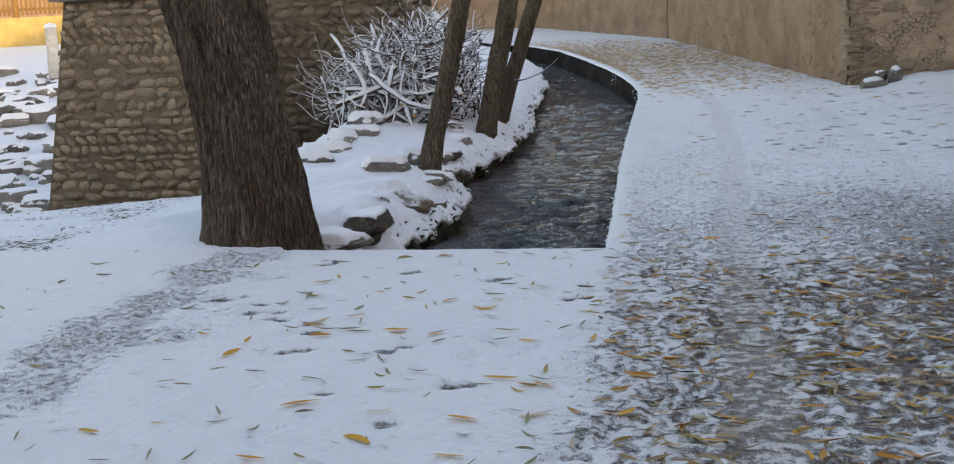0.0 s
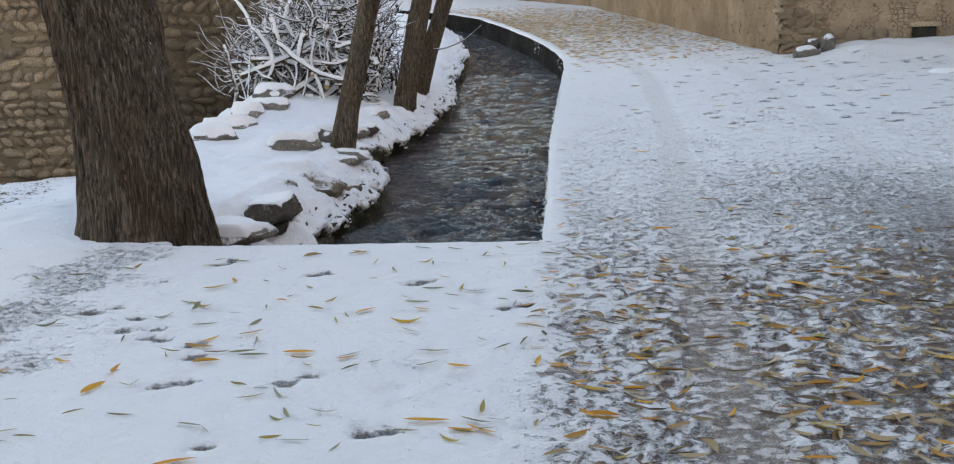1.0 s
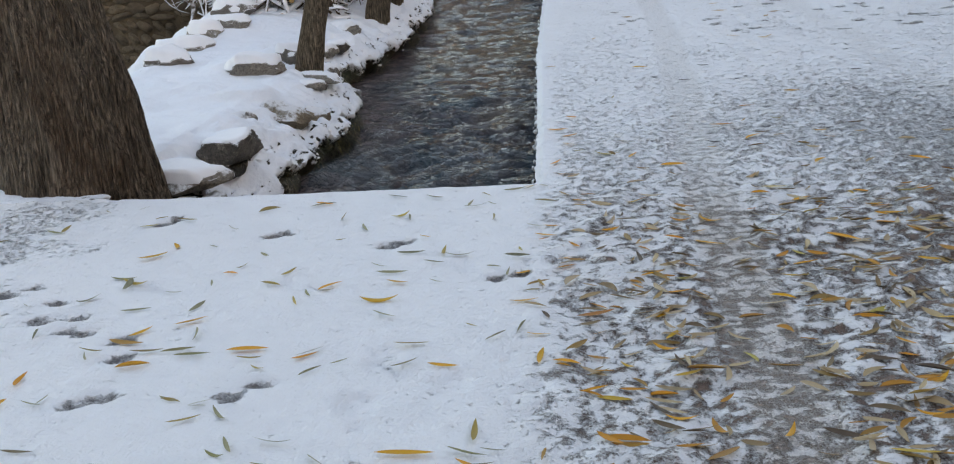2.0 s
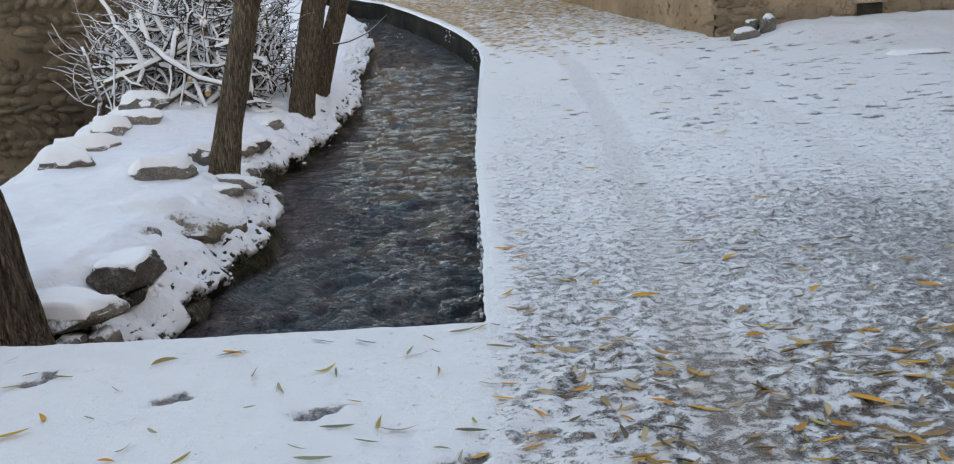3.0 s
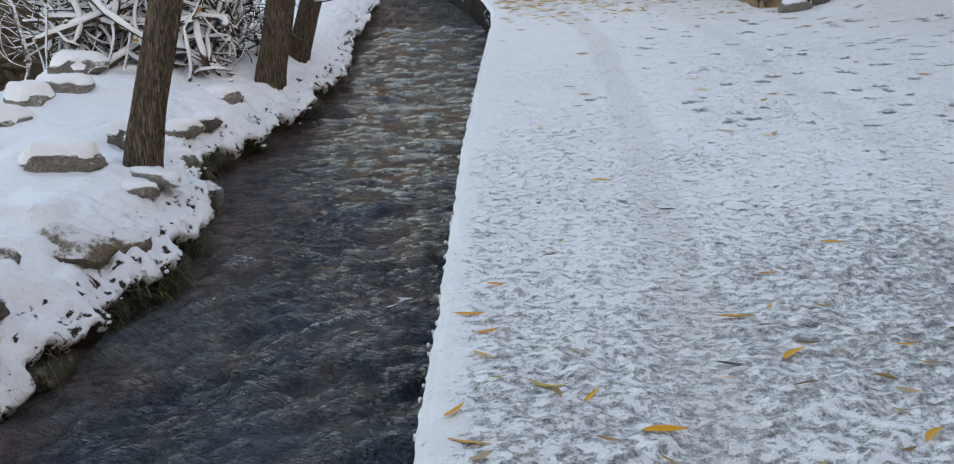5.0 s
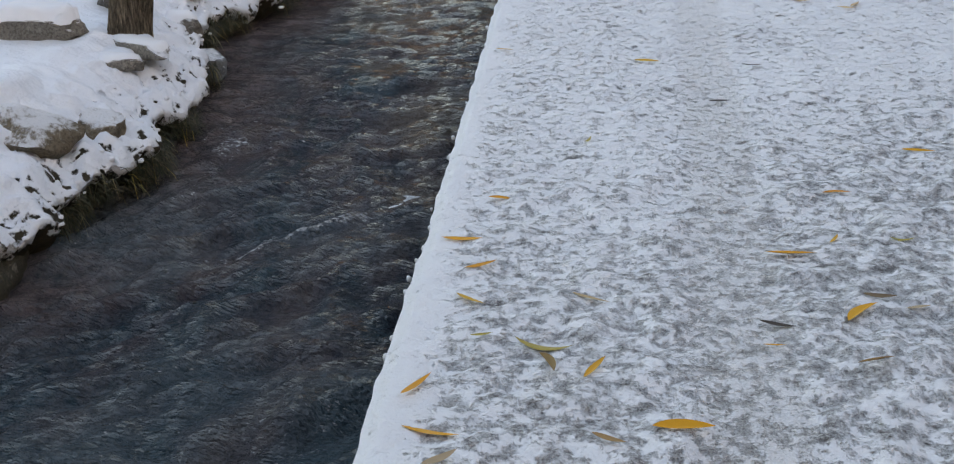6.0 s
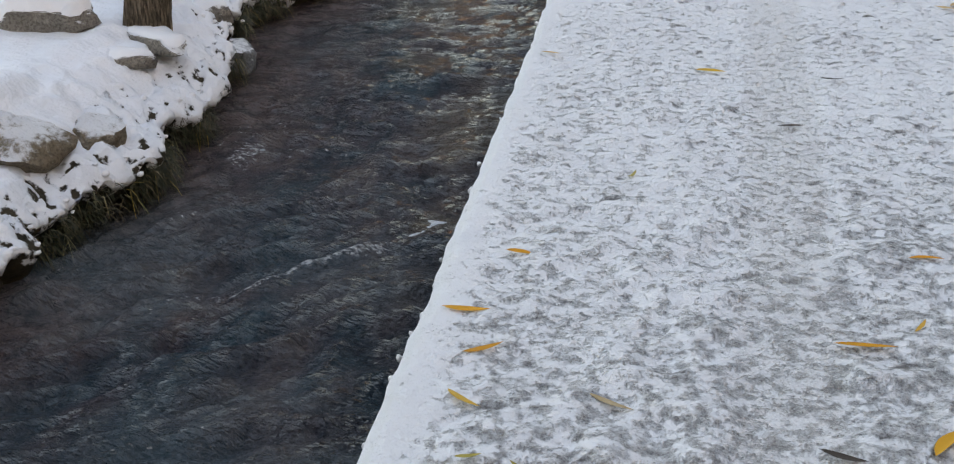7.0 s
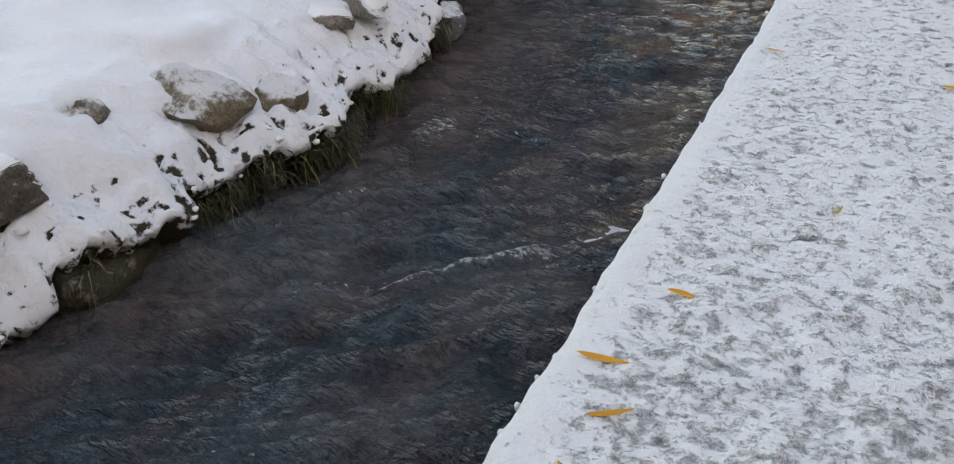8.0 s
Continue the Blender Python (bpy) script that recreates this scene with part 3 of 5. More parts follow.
def part(name, bm, mat, parent, label="", soft=True):
    """Links a bmesh as one mesh object under a thing or a part."""
    me = bpy.data.meshes.new(name)
    if soft:
        for f in bm.faces:
            f.smooth = True
    bm.to_mesh(me)
    bm.free()
    me.materials.append(mat)
    ob = new(name, me)
    ob.parent = parent
    if label:
        ob["label"] = label
    return ob


def under(name, me, parent, m=None, label=""):
    ob = new(name, me)
    ob.parent = parent
    if m is not None:
        ob.matrix_basis = m
    if label:
        ob["label"] = label
    return ob


def box(bm, x0, x1, y0, y1, z0, z1, bevel=0.0, m=None):
    made = bmesh.ops.create_cube(bm, size=1.0)["verts"]
    for p in made:
        p.co = Vector(((x0 + x1) / 2 + p.co.x * (x1 - x0), (y0 + y1) / 2 + p.co.y * (y1 - y0), (z0 + z1) / 2 + p.co.z * (z1 - z0)))
    if m is not None:
        bmesh.ops.transform(bm, matrix=m, verts=made)
    if bevel:
        edges = list({e for p in made for e in p.link_edges})
        bmesh.ops.bevel(bm, geom=edges, offset=bevel, segments=2, affect="EDGES", profile=0.6)


def tube(path, radii, sides=8, wobble=0.0, seed=0, cap=True, arc=(0.0, 1.0)):
    """Vertices and faces of a tapered tube along a path."""
    rng = random.Random(seed)
    verts, faces, n = [], [], len(path)
    path = [Vector(p) for p in path]
    side = None
    for k, p in enumerate(path):
        d = (path[min(k + 1, n - 1)] - path[max(k - 1, 0)]).normalized()
        if side is None:
            side = d.orthogonal().normalized()
        side = (side - d * side.dot(d)).normalized()
        up = d.cross(side)
        for s in range(sides):
            a = 2 * math.pi * s / sides
            r = radii[k] * (1 + wobble * (rng.random() - 0.5))
            verts.append(p + side * (math.cos(a) * r) + up * (math.sin(a) * r))
    for k in range(n - 1):
        for s in range(sides):
            t = (s + 1) % sides
            faces.append((k * sides + s, k * sides + t, (k + 1) * sides + t, (k + 1) * sides + s))
    if cap:
        faces.append(tuple(range(sides))[::-1])
        faces.append(tuple((n - 1) * sides + s for s in range(sides)))
    return verts, faces


def spaced(*stretches):
    out = []
    for a, b, d in stretches:
        out.extend(np.arange(a, b - 1e-6, d).tolist())
    return np.array(out + [stretches[-1][1]])

# ---- ground, road, banks, stream ----
far = spaced((-300, -20, 40), (-20, 80, 4), (80, 400, 40))
gx, gy = np.meshgrid(far, far + 20)
ground = tagged(new("ground", grid_mesh("ground", gx, gy, -2.4 + 0.4 * fbm(gx, gy, 0.05, 2, 2), snow_mat)), "wide snow-covered land around the place", "ground", kind="structure")

rows = spaced((-4, 3, 0.12), (3, 12.5, 0.028), (12.5, 20, 0.07), (20, 60, 0.3))
cols = spaced((0, 0.06, 0.012), (0.06, 3.6, 0.03), (3.6, 7, 0.12), (7, 16, 0.8))
u, ry = np.meshgrid(cols, rows)
rx = edge_x(ry) + u
cover = road_cover(rx, ry)
rz = road_z(rx, ry, cover) - 0.03 * np.where(ry > 7.58, smooth(0.045, 0.0, u), 0)
# the steep stone side of the channel closes the sheet's edge
skirt = [(0.0, -0.004), (0.015, -0.05), (0.03, -0.12), (0.02, -0.2), (0.035, -0.3), (0.03, -0.42), (0.03, -0.9)]
sx = np.stack([rx[:, 0] + a for a, b in skirt[::-1]], 1)
sy = np.stack([ry[:, 0]] * len(skirt), 1)
sx[:, :-1] += 0.10 * (fbm(sy[:, :-1], np.arange(len(skirt) - 1)[None, :] * 0.5 + 0 * sy[:, :-1], 5, 3, 15) - 0.42)
sz = np.stack([rz[:, 0] + b for a, b in skirt[::-1]], 1)
keep = ry[:, 0] >= 7.56
road = tagged(new("road", grid_mesh("road", rx, ry, rz, road_mat, {"cover": cover, "packed": packed(rx, ry), "chunk": chunky(rx, ry)})),
              "village lane under thin trampled snow with wheel tracks", "road", kind="structure")
chan = grid_mesh("channel_wall", sx[keep], sy[keep], sz[keep], concrete_mat)
channel_wall = tagged(new("channel_wall", chan), "dark wet stone side of the stream channel", "channel wall", kind="structure")

# snowy slab over the culvert, and the yard beside it
cols = spaced((0, 4.2, 0.03), (4.2, 9, 0.15), (9, 22, 1.0))
rows = spaced((-4, 3, 0.12), (3, 7.53, 0.028), (7.53, 7.58, 0.01))
u, py = np.meshgrid(cols, rows)
px = edge_x(py) - u
pcover = road_cover(px, py)
pz = road_z(px, py, pcover) - 0.025 * smooth(7.545, 7.58, py) * smooth(-2.7, -2.45, px)
pave = tagged(new("pavement", grid_mesh("pavement", px, py, pz, road_mat, {"cover": pcover, "packed": 0 * px, "chunk": chunky(px, py)}, True)),
              "clean snow on the concrete slab that bridges the stream", "pavement", kind="structure")
bm = bmesh.new()
box(bm, -2.75, -0.5, 6.8, 7.575, -0.30, -0.028, 0.01)
slab = part("slab_edge", bm, concrete_mat, pave, "wet concrete edge of the slab")

# far bank: face, lip and top in one sheet
rows = spaced((7.58, 13, 0.022), (13, 18, 0.045), (18, 36, 0.3), (36, 60, 1.5))
prof_s = np.concatenate([[0.24, 0.21, 0.16, 0.09, 0.03], spaced((0.012, 0.7, 0.018), (0.7, 1.9, 0.03), (1.9, 4.5, 0.12), (4.5, 12, 0.4), (12, 40, 3))])
s, by = np.meshgrid(prof_s, rows)
bx = bank_x(by) - s
bz = bank_z(bx, by)
for k, dz in enumerate((-0.55, -0.26, -0.15, -0.08, -0.03)):
    bx[:, k] += 0.09 * (fbm(by[:, k], by[:, k] * 0 + k * 0.7, 7, 3, 61) - 0.5)
    bz[:, k] = bz[:, 5] + dz * (0.8 + 0.4 * fbm(by[:, k], by[:, k] * 0, 5, 2, 62)) - (0.2 if k == 0 else 0)
bclump = np.abs(fbm(bx, by, 20.0, 2, 25) - 0.5) * 2
bcover = np.full_like(bx, 0.98) - 0.48 * smooth(0.46, 0.03, s) * smooth(0.2, 0.5, bclump) - 0.22 * smooth(0.5, 0.03, s) * fbm(bx, by, 3.0, 2, 63)
bcover = bcover - 0.62 * smooth(-3.4, -5, bx) * smooth(17.2, 16.9, by) * fbm(bx, by, 2.5, 3, 66) - 0.5 * smooth(15.9, 16.8, by) * smooth(17.1, 16.9, by) * smooth(-4, -5, bx)
for k, c in enumerate((0.0, 0.0, 0.05, 0.2, 0.55)):
    bcover[:, k] = c
bank = tagged(new("stream_bank", grid_mesh("stream_bank", bx, by, bz, bank_mat, {"cover": bcover}, True)),
              "uneven snow-covered earth bank with an undercut muddy face", "bank", kind="structure")

# stream bed and the water on it
rows, cols = spaced((6.5, 60, 0.5)), np.linspace(0, 1, 8)
c, wy = np.meshgrid(cols, rows)
x0, x1 = bank_x(wy) - 0.5, edge_x(wy) + 0.1
bed = tagged(new("stream_bed", grid_mesh("stream_bed", x0 + (x1 - x0) * c, wy, water_level(wy) - 0.3, soil_mat)), "dark muddy bed of the stream", "stream bed", kind="structure")
rows, cols = spaced((6.6, 13, 0.03), (13, 22, 0.045), (22, 60, 0.25)), np.linspace(0, 1, 90)
c, wy = np.meshgrid(cols, rows)
x0, x1 = bank_x(wy) - 0.3, edge_x(wy) + 0.05
wx = x0 + (x1 - x0) * c
big = fbm(wx * 1.2 + 0.3 * fbm(wx, wy, 1.5, 2, 71), wy * 0.8, 2.0, 3, 72) - 0.5
calm = smooth(10.0, 11.5, wy)
warp = 0.25 * (fbm(wx, wy, 2.0, 2, 80) - 0.5)
along, across = 0.76 * wx + 0.65 * wy, -0.65 * wx + 0.76 * wy + warp
small = (fbm(along * 0.5, across * 1.3, 7.0, 3, 73) - 0.5) * (1 - calm) + (fbm(wx * 0.5, (wy + warp) * 1.3, 7.0, 3, 73) - 0.5) * calm
rough = (0.6 + 0.8 * fbm(wx, wy, 0.6, 2, 74)) * (1 - 0.55 * smooth(10.5, 13.0, wy))
wz = water_level(wy) + 0.11 * big * rough + 0.12 * small * rough
ridge = 1 - np.abs(fbm(wx * 0.8, wy * 1.3, 2.2, 3, 75) - 0.5) * 7
# streaks of froth; the last term pales far wave tops as painted highlights
foam_and_glint = np.clip(ridge, 0, 1) * smooth(0.45, 0.7, fbm(wx, wy, 0.9, 2, 76)) * 0.62 + 0.25 * smooth(0.56, 0.72, small + 0.5) * smooth(11, 16, wy)
crest = smooth(0.10, 0.0, np.abs(wy - 10.18 - 0.86 * (wx + 0.84) + 0.05 * np.sin(wx * 13) + 0.18 * (fbm(wx, wy, 5, 3, 78) - 0.5))) * smooth(-1.85, -1.6, wx) * smooth(-0.62, -0.9, wx)
splash = 0.9 * smooth(1.0, 0.2, np.hypot((wx + 1.86) / 0.16, (wy - 11.0) / 0.3) + 0.8 * (fbm(wx, wy, 6, 3, 88) - 0.5))
crest = crest * (0.55 + 0.45 * smooth(0.4, 0.6, fbm(wx, wy, 2.5, 2, 84)))
wz = wz + 0.025 * crest
foam_and_glint = np.maximum(0.75 * foam_and_glint, np.maximum(0.92 * crest, 0.8 * splash))
# wave tops whitened in place of glints
foam_and_glint = np.maximum(foam_and_glint, 0.34 * smooth(0.08, 0.24, small) * smooth(0.40, 0.6, fbm(wx, wy, 0.9, 2, 77) + 0.12 * smooth(12, 15, wy)))
weir = smooth(0.5, 0.0, np.abs(wy - 16.7 + 0.3 * np.sin(wx * 5)))
# far water speckled pale to paint its bright ripples
foam_and_glint = np.maximum(foam_and_glint, (0.04 + 0.22 * fbm(wx, wy, 1.7, 2, 81)) * smooth(12, 14.5, wy))
foam_and_glint = np.maximum(foam_and_glint, weir * 0.5) + smooth(18, 26, wy) * 0.35 * (small + 0.5)
gravel = sum(smooth(1.0, 0.3, np.hypot((wx - a) / w, (wy - b) / d) + 0.9 * (fbm(wx, wy, 4, 3, 85) - 0.5)) for a, b, w, d in ((-1.55, 14.4, 0.6, 1.5), (-1.40, 12.45, 0.22, 0.3), (-0.95, 15.5, 0.5, 2.5), (-0.9, 11.6, 0.3, 0.8), (-0.84, 10.36, 0.2, 0.16)))
water = tagged(new("water", grid_mesh("water", wx, wy, wz, water_mat, {"foam_and_glint": foam_and_glint, "gravel": 0.5 * np.clip(gravel, 0, 1), "pool": smooth(11.0, 8.8, wy + 0.5 * (wx + 1.3)) * smooth(0.3, 0.65, fbm(wx, wy, 1.4, 3, 86)), "shoal": smooth(0.5, 0.16, c + 0.25 * (fbm(wx, wy, 2.0, 3, 79) - 0.5)) * 0.9})), "dark rippling stream water with small streaks of foam", "water", kind="structure")


# ---- walls ----
def thick_wall(name, x0, y0, x1, y1, z0, z1, depth, mat, label, rough=0.05, cell=0.12, seed=0):
    """A mud wall whose seen face, to the left of the way from the first corner to the second, is uneven."""
    length = math.hypot(x1 - x0, y1 - y0)
    tx, ty = (x1 - x0) / length, (y1 - y0) / length
    nx, ny = -ty, tx
    a, h = np.meshgrid(spaced((0, length, cell)), spaced((0, z1 - z0, cell)))
    d = rough * (2 * fbm(a, h, 1.1, 4, seed) - 1) + 0.35 * rough * (2 * fbm(a, h, 7, 3, seed + 9) - 1) + 0.10 * smooth(0.7, 0.0, h) * fbm(a, h, 2, 2, seed + 5)
    verts = np.stack([(x0 + tx * a + nx * d).ravel(), (y0 + ty * a + ny * d).ravel(), (z0 + h).ravel()], 1).tolist()
    r, c = a.shape
    faces = grid_faces(r, c, True)
    n = len(verts)
    top = [(r - 1) * c + k for k in range(c)]
    low = list(range(c))
    for k in (0, c - 1):
        verts += [(x0 + tx * a[0, k] - nx * depth, y0 + ty * a[0, k] - ny * depth, z) for z in (z0, z1)]
    faces += [tuple(top[::-1]) + (n + 1, n + 3), (n, n + 1, n + 3, n + 2)]
    faces += [tuple(k * c for k in range(r)) + (n + 1, n), tuple(k * c + c - 1 for k in range(r))[::-1] + (n + 2, n + 3)]
    me = mesh_from(name, verts, faces, mat)
    return tagged(new(name, me), label, "wall", kind="structure")


wall_left = thick_wall("wall_1", -3.75, 17.0, -10.25, 17.0, -1.9, 2.14, 0.5, mud_mat, "old wall of mud-laid river cobbles in courses", 0.015, 0.1, 3)
# the old wall's free end leans inwards
for p in wall_left.data.vertices:
    p.co.x += 0.19 * max(0, p.co.z + 1.45) * float(smooth(-8.6, -10.25, p.co.x))
wall_lane = thick_wall("wall_2", 2.72, 19.62, -0.36, 36.0, -0.2, 4.6, 0.6, plaster_mat, "tall mud-plastered house wall along the lane", 0.09, 0.1, 4)
wall_end = thick_wall("wall_3", -0.36, 36.05, -6.2, 49.0, 0.3, 5.5, 0.6, plaster_mat, "weathered mud-plastered wall at the bend of the lane", 0.06, 0.2, 5)
wall_back = thick_wall("wall_4", -6.0, 48.6, -40.0, 56.0, 0.3, 6.0, 0.6, plaster_mat, "weathered mud-plastered wall far behind the stream", 0.06, 0.3, 6)
wall_house = thick_wall("wall_5", 13.0, 19.35, 2.72, 19.6, -0.2, 4.6, 0.6, cracked_mat, "mud and rubble house wall facing the lane's widening", 0.11, 0.06, 7)
# unseen wall, added to keep the low sun off lane and yard
shade_wall_east = thick_wall("shade_wall_6", 12.6, -14.0, 12.6, 19.4, -0.6, 11.0, 0.6, plaster_mat, "plain tall mud wall added out of view to block the sun", 0.05, 0.6, 8)
# also added unseen: blocks sun and dims the sky over the slab
shade_wall_south = thick_wall("shade_wall_7", -26.0, -4.6, 12.6, -5.0, -0.6, 7.0, 0.6, plaster_mat, "plain mud wall added out of view to shade the near slab", 0.05, 0.6, 9)


# ---- trees ----
def trunk_mesh(name, keys, sides, mat, ridges, amp, seed, flare=0.0, step_z=0.026):
    """A trunk through (x, y, z, radius) keys, with bark furrows in its outline."""
    keys = np.array(keys, float)
    zs = np.arange(keys[0, 2], keys[-1, 2], step_z)
    cx, cy, cr = (np.interp(zs, keys[:, 2], keys[:, k]) for k in (0, 1, 3))
    for _ in range(4):
        for q in (cx, cy, cr):
            w = max(1, int(0.25 / step_z))
            pad = np.pad(q, w, mode="edge")
            q[:] = np.convolve(pad, np.ones(2 * w + 1) / (2 * w + 1), "valid")
    a = np.linspace(0, 2 * math.pi, sides, endpoint=False)
    A, Z = np.meshgrid(a, zs)
    ca, sa = np.cos(A), np.sin(A)
    wander = 0.9 * (fbm(ca * 1.5 + 3, sa * 1.5 + Z * 1.3, 1.0, 3, seed + 1) - 0.5)
    q = (A + 0.10 * Z + 0.35 * wander) * ridges / (2 * math.pi)
    cord = 1 - np.abs(vnoise(q, Z * 2.2 + 0.5 * wander, seed + 3) - 0.5) * 2
    cord2 = vnoise(q * 2.1, Z * 4.5, seed + 4)
    broad = fbm(ca * 1.2 + 9, sa * 1.2 + Z * 0.6, 1.0, 2, seed + 7) - 0.5
    knot = fbm(ca * 2.5 + 4, sa * 2.5 + Z * 2.2, 1.0, 2, seed + 9) - 0.5
    h = np.clip((Z - zs[0]) / 0.6, 0, 1)
    r = cr[:, None] * (1 + 0.12 * broad + 0.06 * knot + flare * (1 - h) ** 2 * (0.4 + 0.9 * np.sin(A * 2.5 + seed + wander) ** 2)) + amp * (1.3 * (cord - 0.5) + 0.7 * (cord2 - 0.5))
    x, y = cx[:, None] + r * np.cos(A), cy[:, None] + r * np.sin(A)
    verts = np.stack([x.ravel(), y.ravel(), Z.ravel()], 1).tolist()
    n, faces = len(zs), []
    for k in range(n - 1):
        for t in range(sides):
            q = (t + 1) % sides
            faces.append((k * sides + t, k * sides + q, (k + 1) * sides + q, (k + 1) * sides + t))
    faces.append(tuple((n - 1) * sides + t for t in range(sides)))
    return mesh_from(name, verts, faces, mat)


def limb_mesh(name, start, way, length, radius, seed, mat):
    rng = random.Random(seed)
    p, d, path, radii = Vector(start), Vector(way).normalized(), [], []
    for k in range(9):
        path.append(p.copy())
        radii.append(radius * (1 - 0.095 * k))
        d = (d + Vector((rng.uniform(-0.2, 0.2), rng.uniform(-0.2, 0.2), 0.10))).normalized()
        p = p + d * length / 8
    v, f = tube(path, radii, 10, 0.12, seed)
    return mesh_from(name, v, f, mat)


def tree(label, keys, sides, mat, ridges, amp, seed, flare, limbs):
    root = tagged(new("tree"), label, "tree", group="bare trees on the bank")
    under("trunk", trunk_mesh("trunk", keys, sides, mat, ridges, amp, seed, flare), root)
    for k, (start, way, length, radius) in enumerate(limbs):
        under("limb", limb_mesh("limb", start, way, length, radius, seed * 31 + k, mat), root)
    return root


old_tree = tree("thick old leaning willow trunk with furrowed grey-brown bark",
                [(-3.17, 8.10, -0.25, 0.44), (-3.155, 8.10, 0.0, 0.415), (-3.15, 8.10, 0.37, 0.37), (-3.21, 8.10, 0.8, 0.335), (-3.30, 8.10, 1.2, 0.305), (-3.47, 8.10, 1.8, 0.285), (-3.75, 8.1, 2.6, 0.30), (-4.3, 8.15, 3.8, 0.26)],
                280, bark_old, 46, 0.030, 11, 0.16,
                [((-4.24, 8.15, 3.65), (-0.5, 0.1, 1), 2.2, 0.17), ((-4.1, 8.2, 3.4), (0.3, 0.4, 1), 1.8, 0.12)])
second = under("stem", trunk_mesh("stem", [(-3.12, 8.28, 0.5, 0.15), (-3.13, 8.32, 1.0, 0.15), (-3.19, 8.36, 1.4, 0.14), (-3.28, 8.42, 1.9, 0.13), (-3.25, 8.6, 3.0, 0.13), (-3.1, 8.75, 4.0, 0.11)], 150, bark_old, 26, 0.024, 14, 0.0), old_tree)
for k, (sx, sz, tall) in enumerate(((-3.21, 1.72, 0.05), (-3.125, 1.5, 0.06), (-3.10, 1.43, 0.03), (-2.99, 1.19, 0.04), (-2.91, 0.88, 0.03))):
    v, f = tube([(sx, 8.07, sz), (sx - 0.012, 8.06, sz + tall * 0.5), (sx - 0.022, 8.07, sz + tall)], [0.010, 0.016, 0.008], 7, 0.5, 4 + k)
    under("snow", mesh_from("snow", v, f, snow_mat), old_tree, label="snow caught in the fork")

tree("slender leaning tree trunk with brown furrowed bark",
     [(-2.63, 11.56, -0.15, 0.122), (-2.585, 11.56, 0.15, 0.106), (-2.49, 11.56, 0.5, 0.098), (-2.34, 11.56, 1.02, 0.094), (-2.16, 11.56, 1.78, 0.091), (-1.93, 11.56, 3.0, 0.086), (-1.75, 11.66, 4.4, 0.07)],
     110, bark_young, 26, 0.013, 21, 0.12, [((-1.90, 11.58, 3.1), (0.5, 0.3, 1), 1.8, 0.05), ((-1.80, 11.63, 3.9), (-0.5, 0.2, 1), 1.6, 0.045)])
tree("leaning tree trunk with dark brown bark above the stream",
     [(-2.60, 15.0, -0.1, 0.15), (-2.55, 15.0, 0.2, 0.125), (-2.39, 15.0, 0.9, 0.118), (-2.18, 15.0, 1.85, 0.12), (-1.94, 15.05, 3.0, 0.118), (-1.78, 15.1, 4.6, 0.10)],
     110, bark_young, 26, 0.018, 23, 0.15, [((-1.89, 15.06, 3.3), (0.6, 0.2, 1), 2.0, 0.07), ((-1.82, 15.1, 4.1), (-0.4, 0.5, 1), 1.8, 0.06)])
tree("slanting thin tree trunk with dark bark by the stream",
     [(-2.64, 16.25, -0.1, 0.125), (-2.54, 16.25, 0.22, 0.112), (-2.30, 16.25, 0.95, 0.107), (-1.98, 16.25, 1.9, 0.112), (-1.58, 16.35, 3.15, 0.105), (-1.28, 16.45, 4.6, 0.08)],
     90, bark_young, 22, 0.014, 25, 0.12, [((-1.53, 16.35, 3.35), (0.6, -0.2, 1), 1.8, 0.055)])


# ---- boulders ----
def boulder_mesh(name, size, seed, mat, blocky=0.5, cuts=7, detail=3):
    """A stone: squared with worn edges where blocky is near 1, rounded where it is low."""
    rng = random.Random(seed)
    bm = bmesh.new()
    bmesh.ops.create_icosphere(bm, subdivisions=detail + (blocky > 0.65), radius=1.0)
    planes = []
    for axis in (Vector((1, 0, 0)), Vector((-1, 0, 0)), Vector((0, 1, 0)), Vector((0, -1, 0)), Vector((0, 0, 1)), Vector((0, 0, -1))):
        tilt = 0.32 - 0.24 * blocky
        planes.append(((axis + Vector((rng.gauss(0, tilt), rng.gauss(0, tilt), rng.gauss(0, tilt)))).normalized(), rng.uniform(0.74, 0.84)))
    reach = 1.0 + 0.35 * blocky
    for _ in range(cuts):
        planes.append((Vector((rng.gauss(0, 1), rng.gauss(0, 1), rng.gauss(0, 0.7))).normalized(), rng.uniform(0.78, 0.98) * (0.85 + 0.25 * blocky)))
    for p in bm.verts:
        c = p.co * reach
        for _ in range(2):
            for d, q in planes:
                over = c.dot(d) - q
                if over > 0:
                    c = c - d * over
        rough = 1.15 - 0.75 * blocky
        c *= 1 + rough * 0.15 * noise.noise(c * 1.7 + Vector((seed, 0, 0))) + rough * 0.15 * noise.noise(c * 3.6 + Vector((0, seed, 0))) + 0.07 * noise.noise(c * 9 + Vector((0, 0, seed)))
        p.co = Vector((c.x * size[0], c.y * size[1], c.z * size[2])) * 1.2
    bm.normal_update()
    me = bpy.data.meshes.new(name)
    for f in bm.faces:
        f.smooth = True
    bm.to_mesh(me)
    me.set_sharp_from_angle(angle=radians(52))
    me.materials.append(mat)
    return me, bm


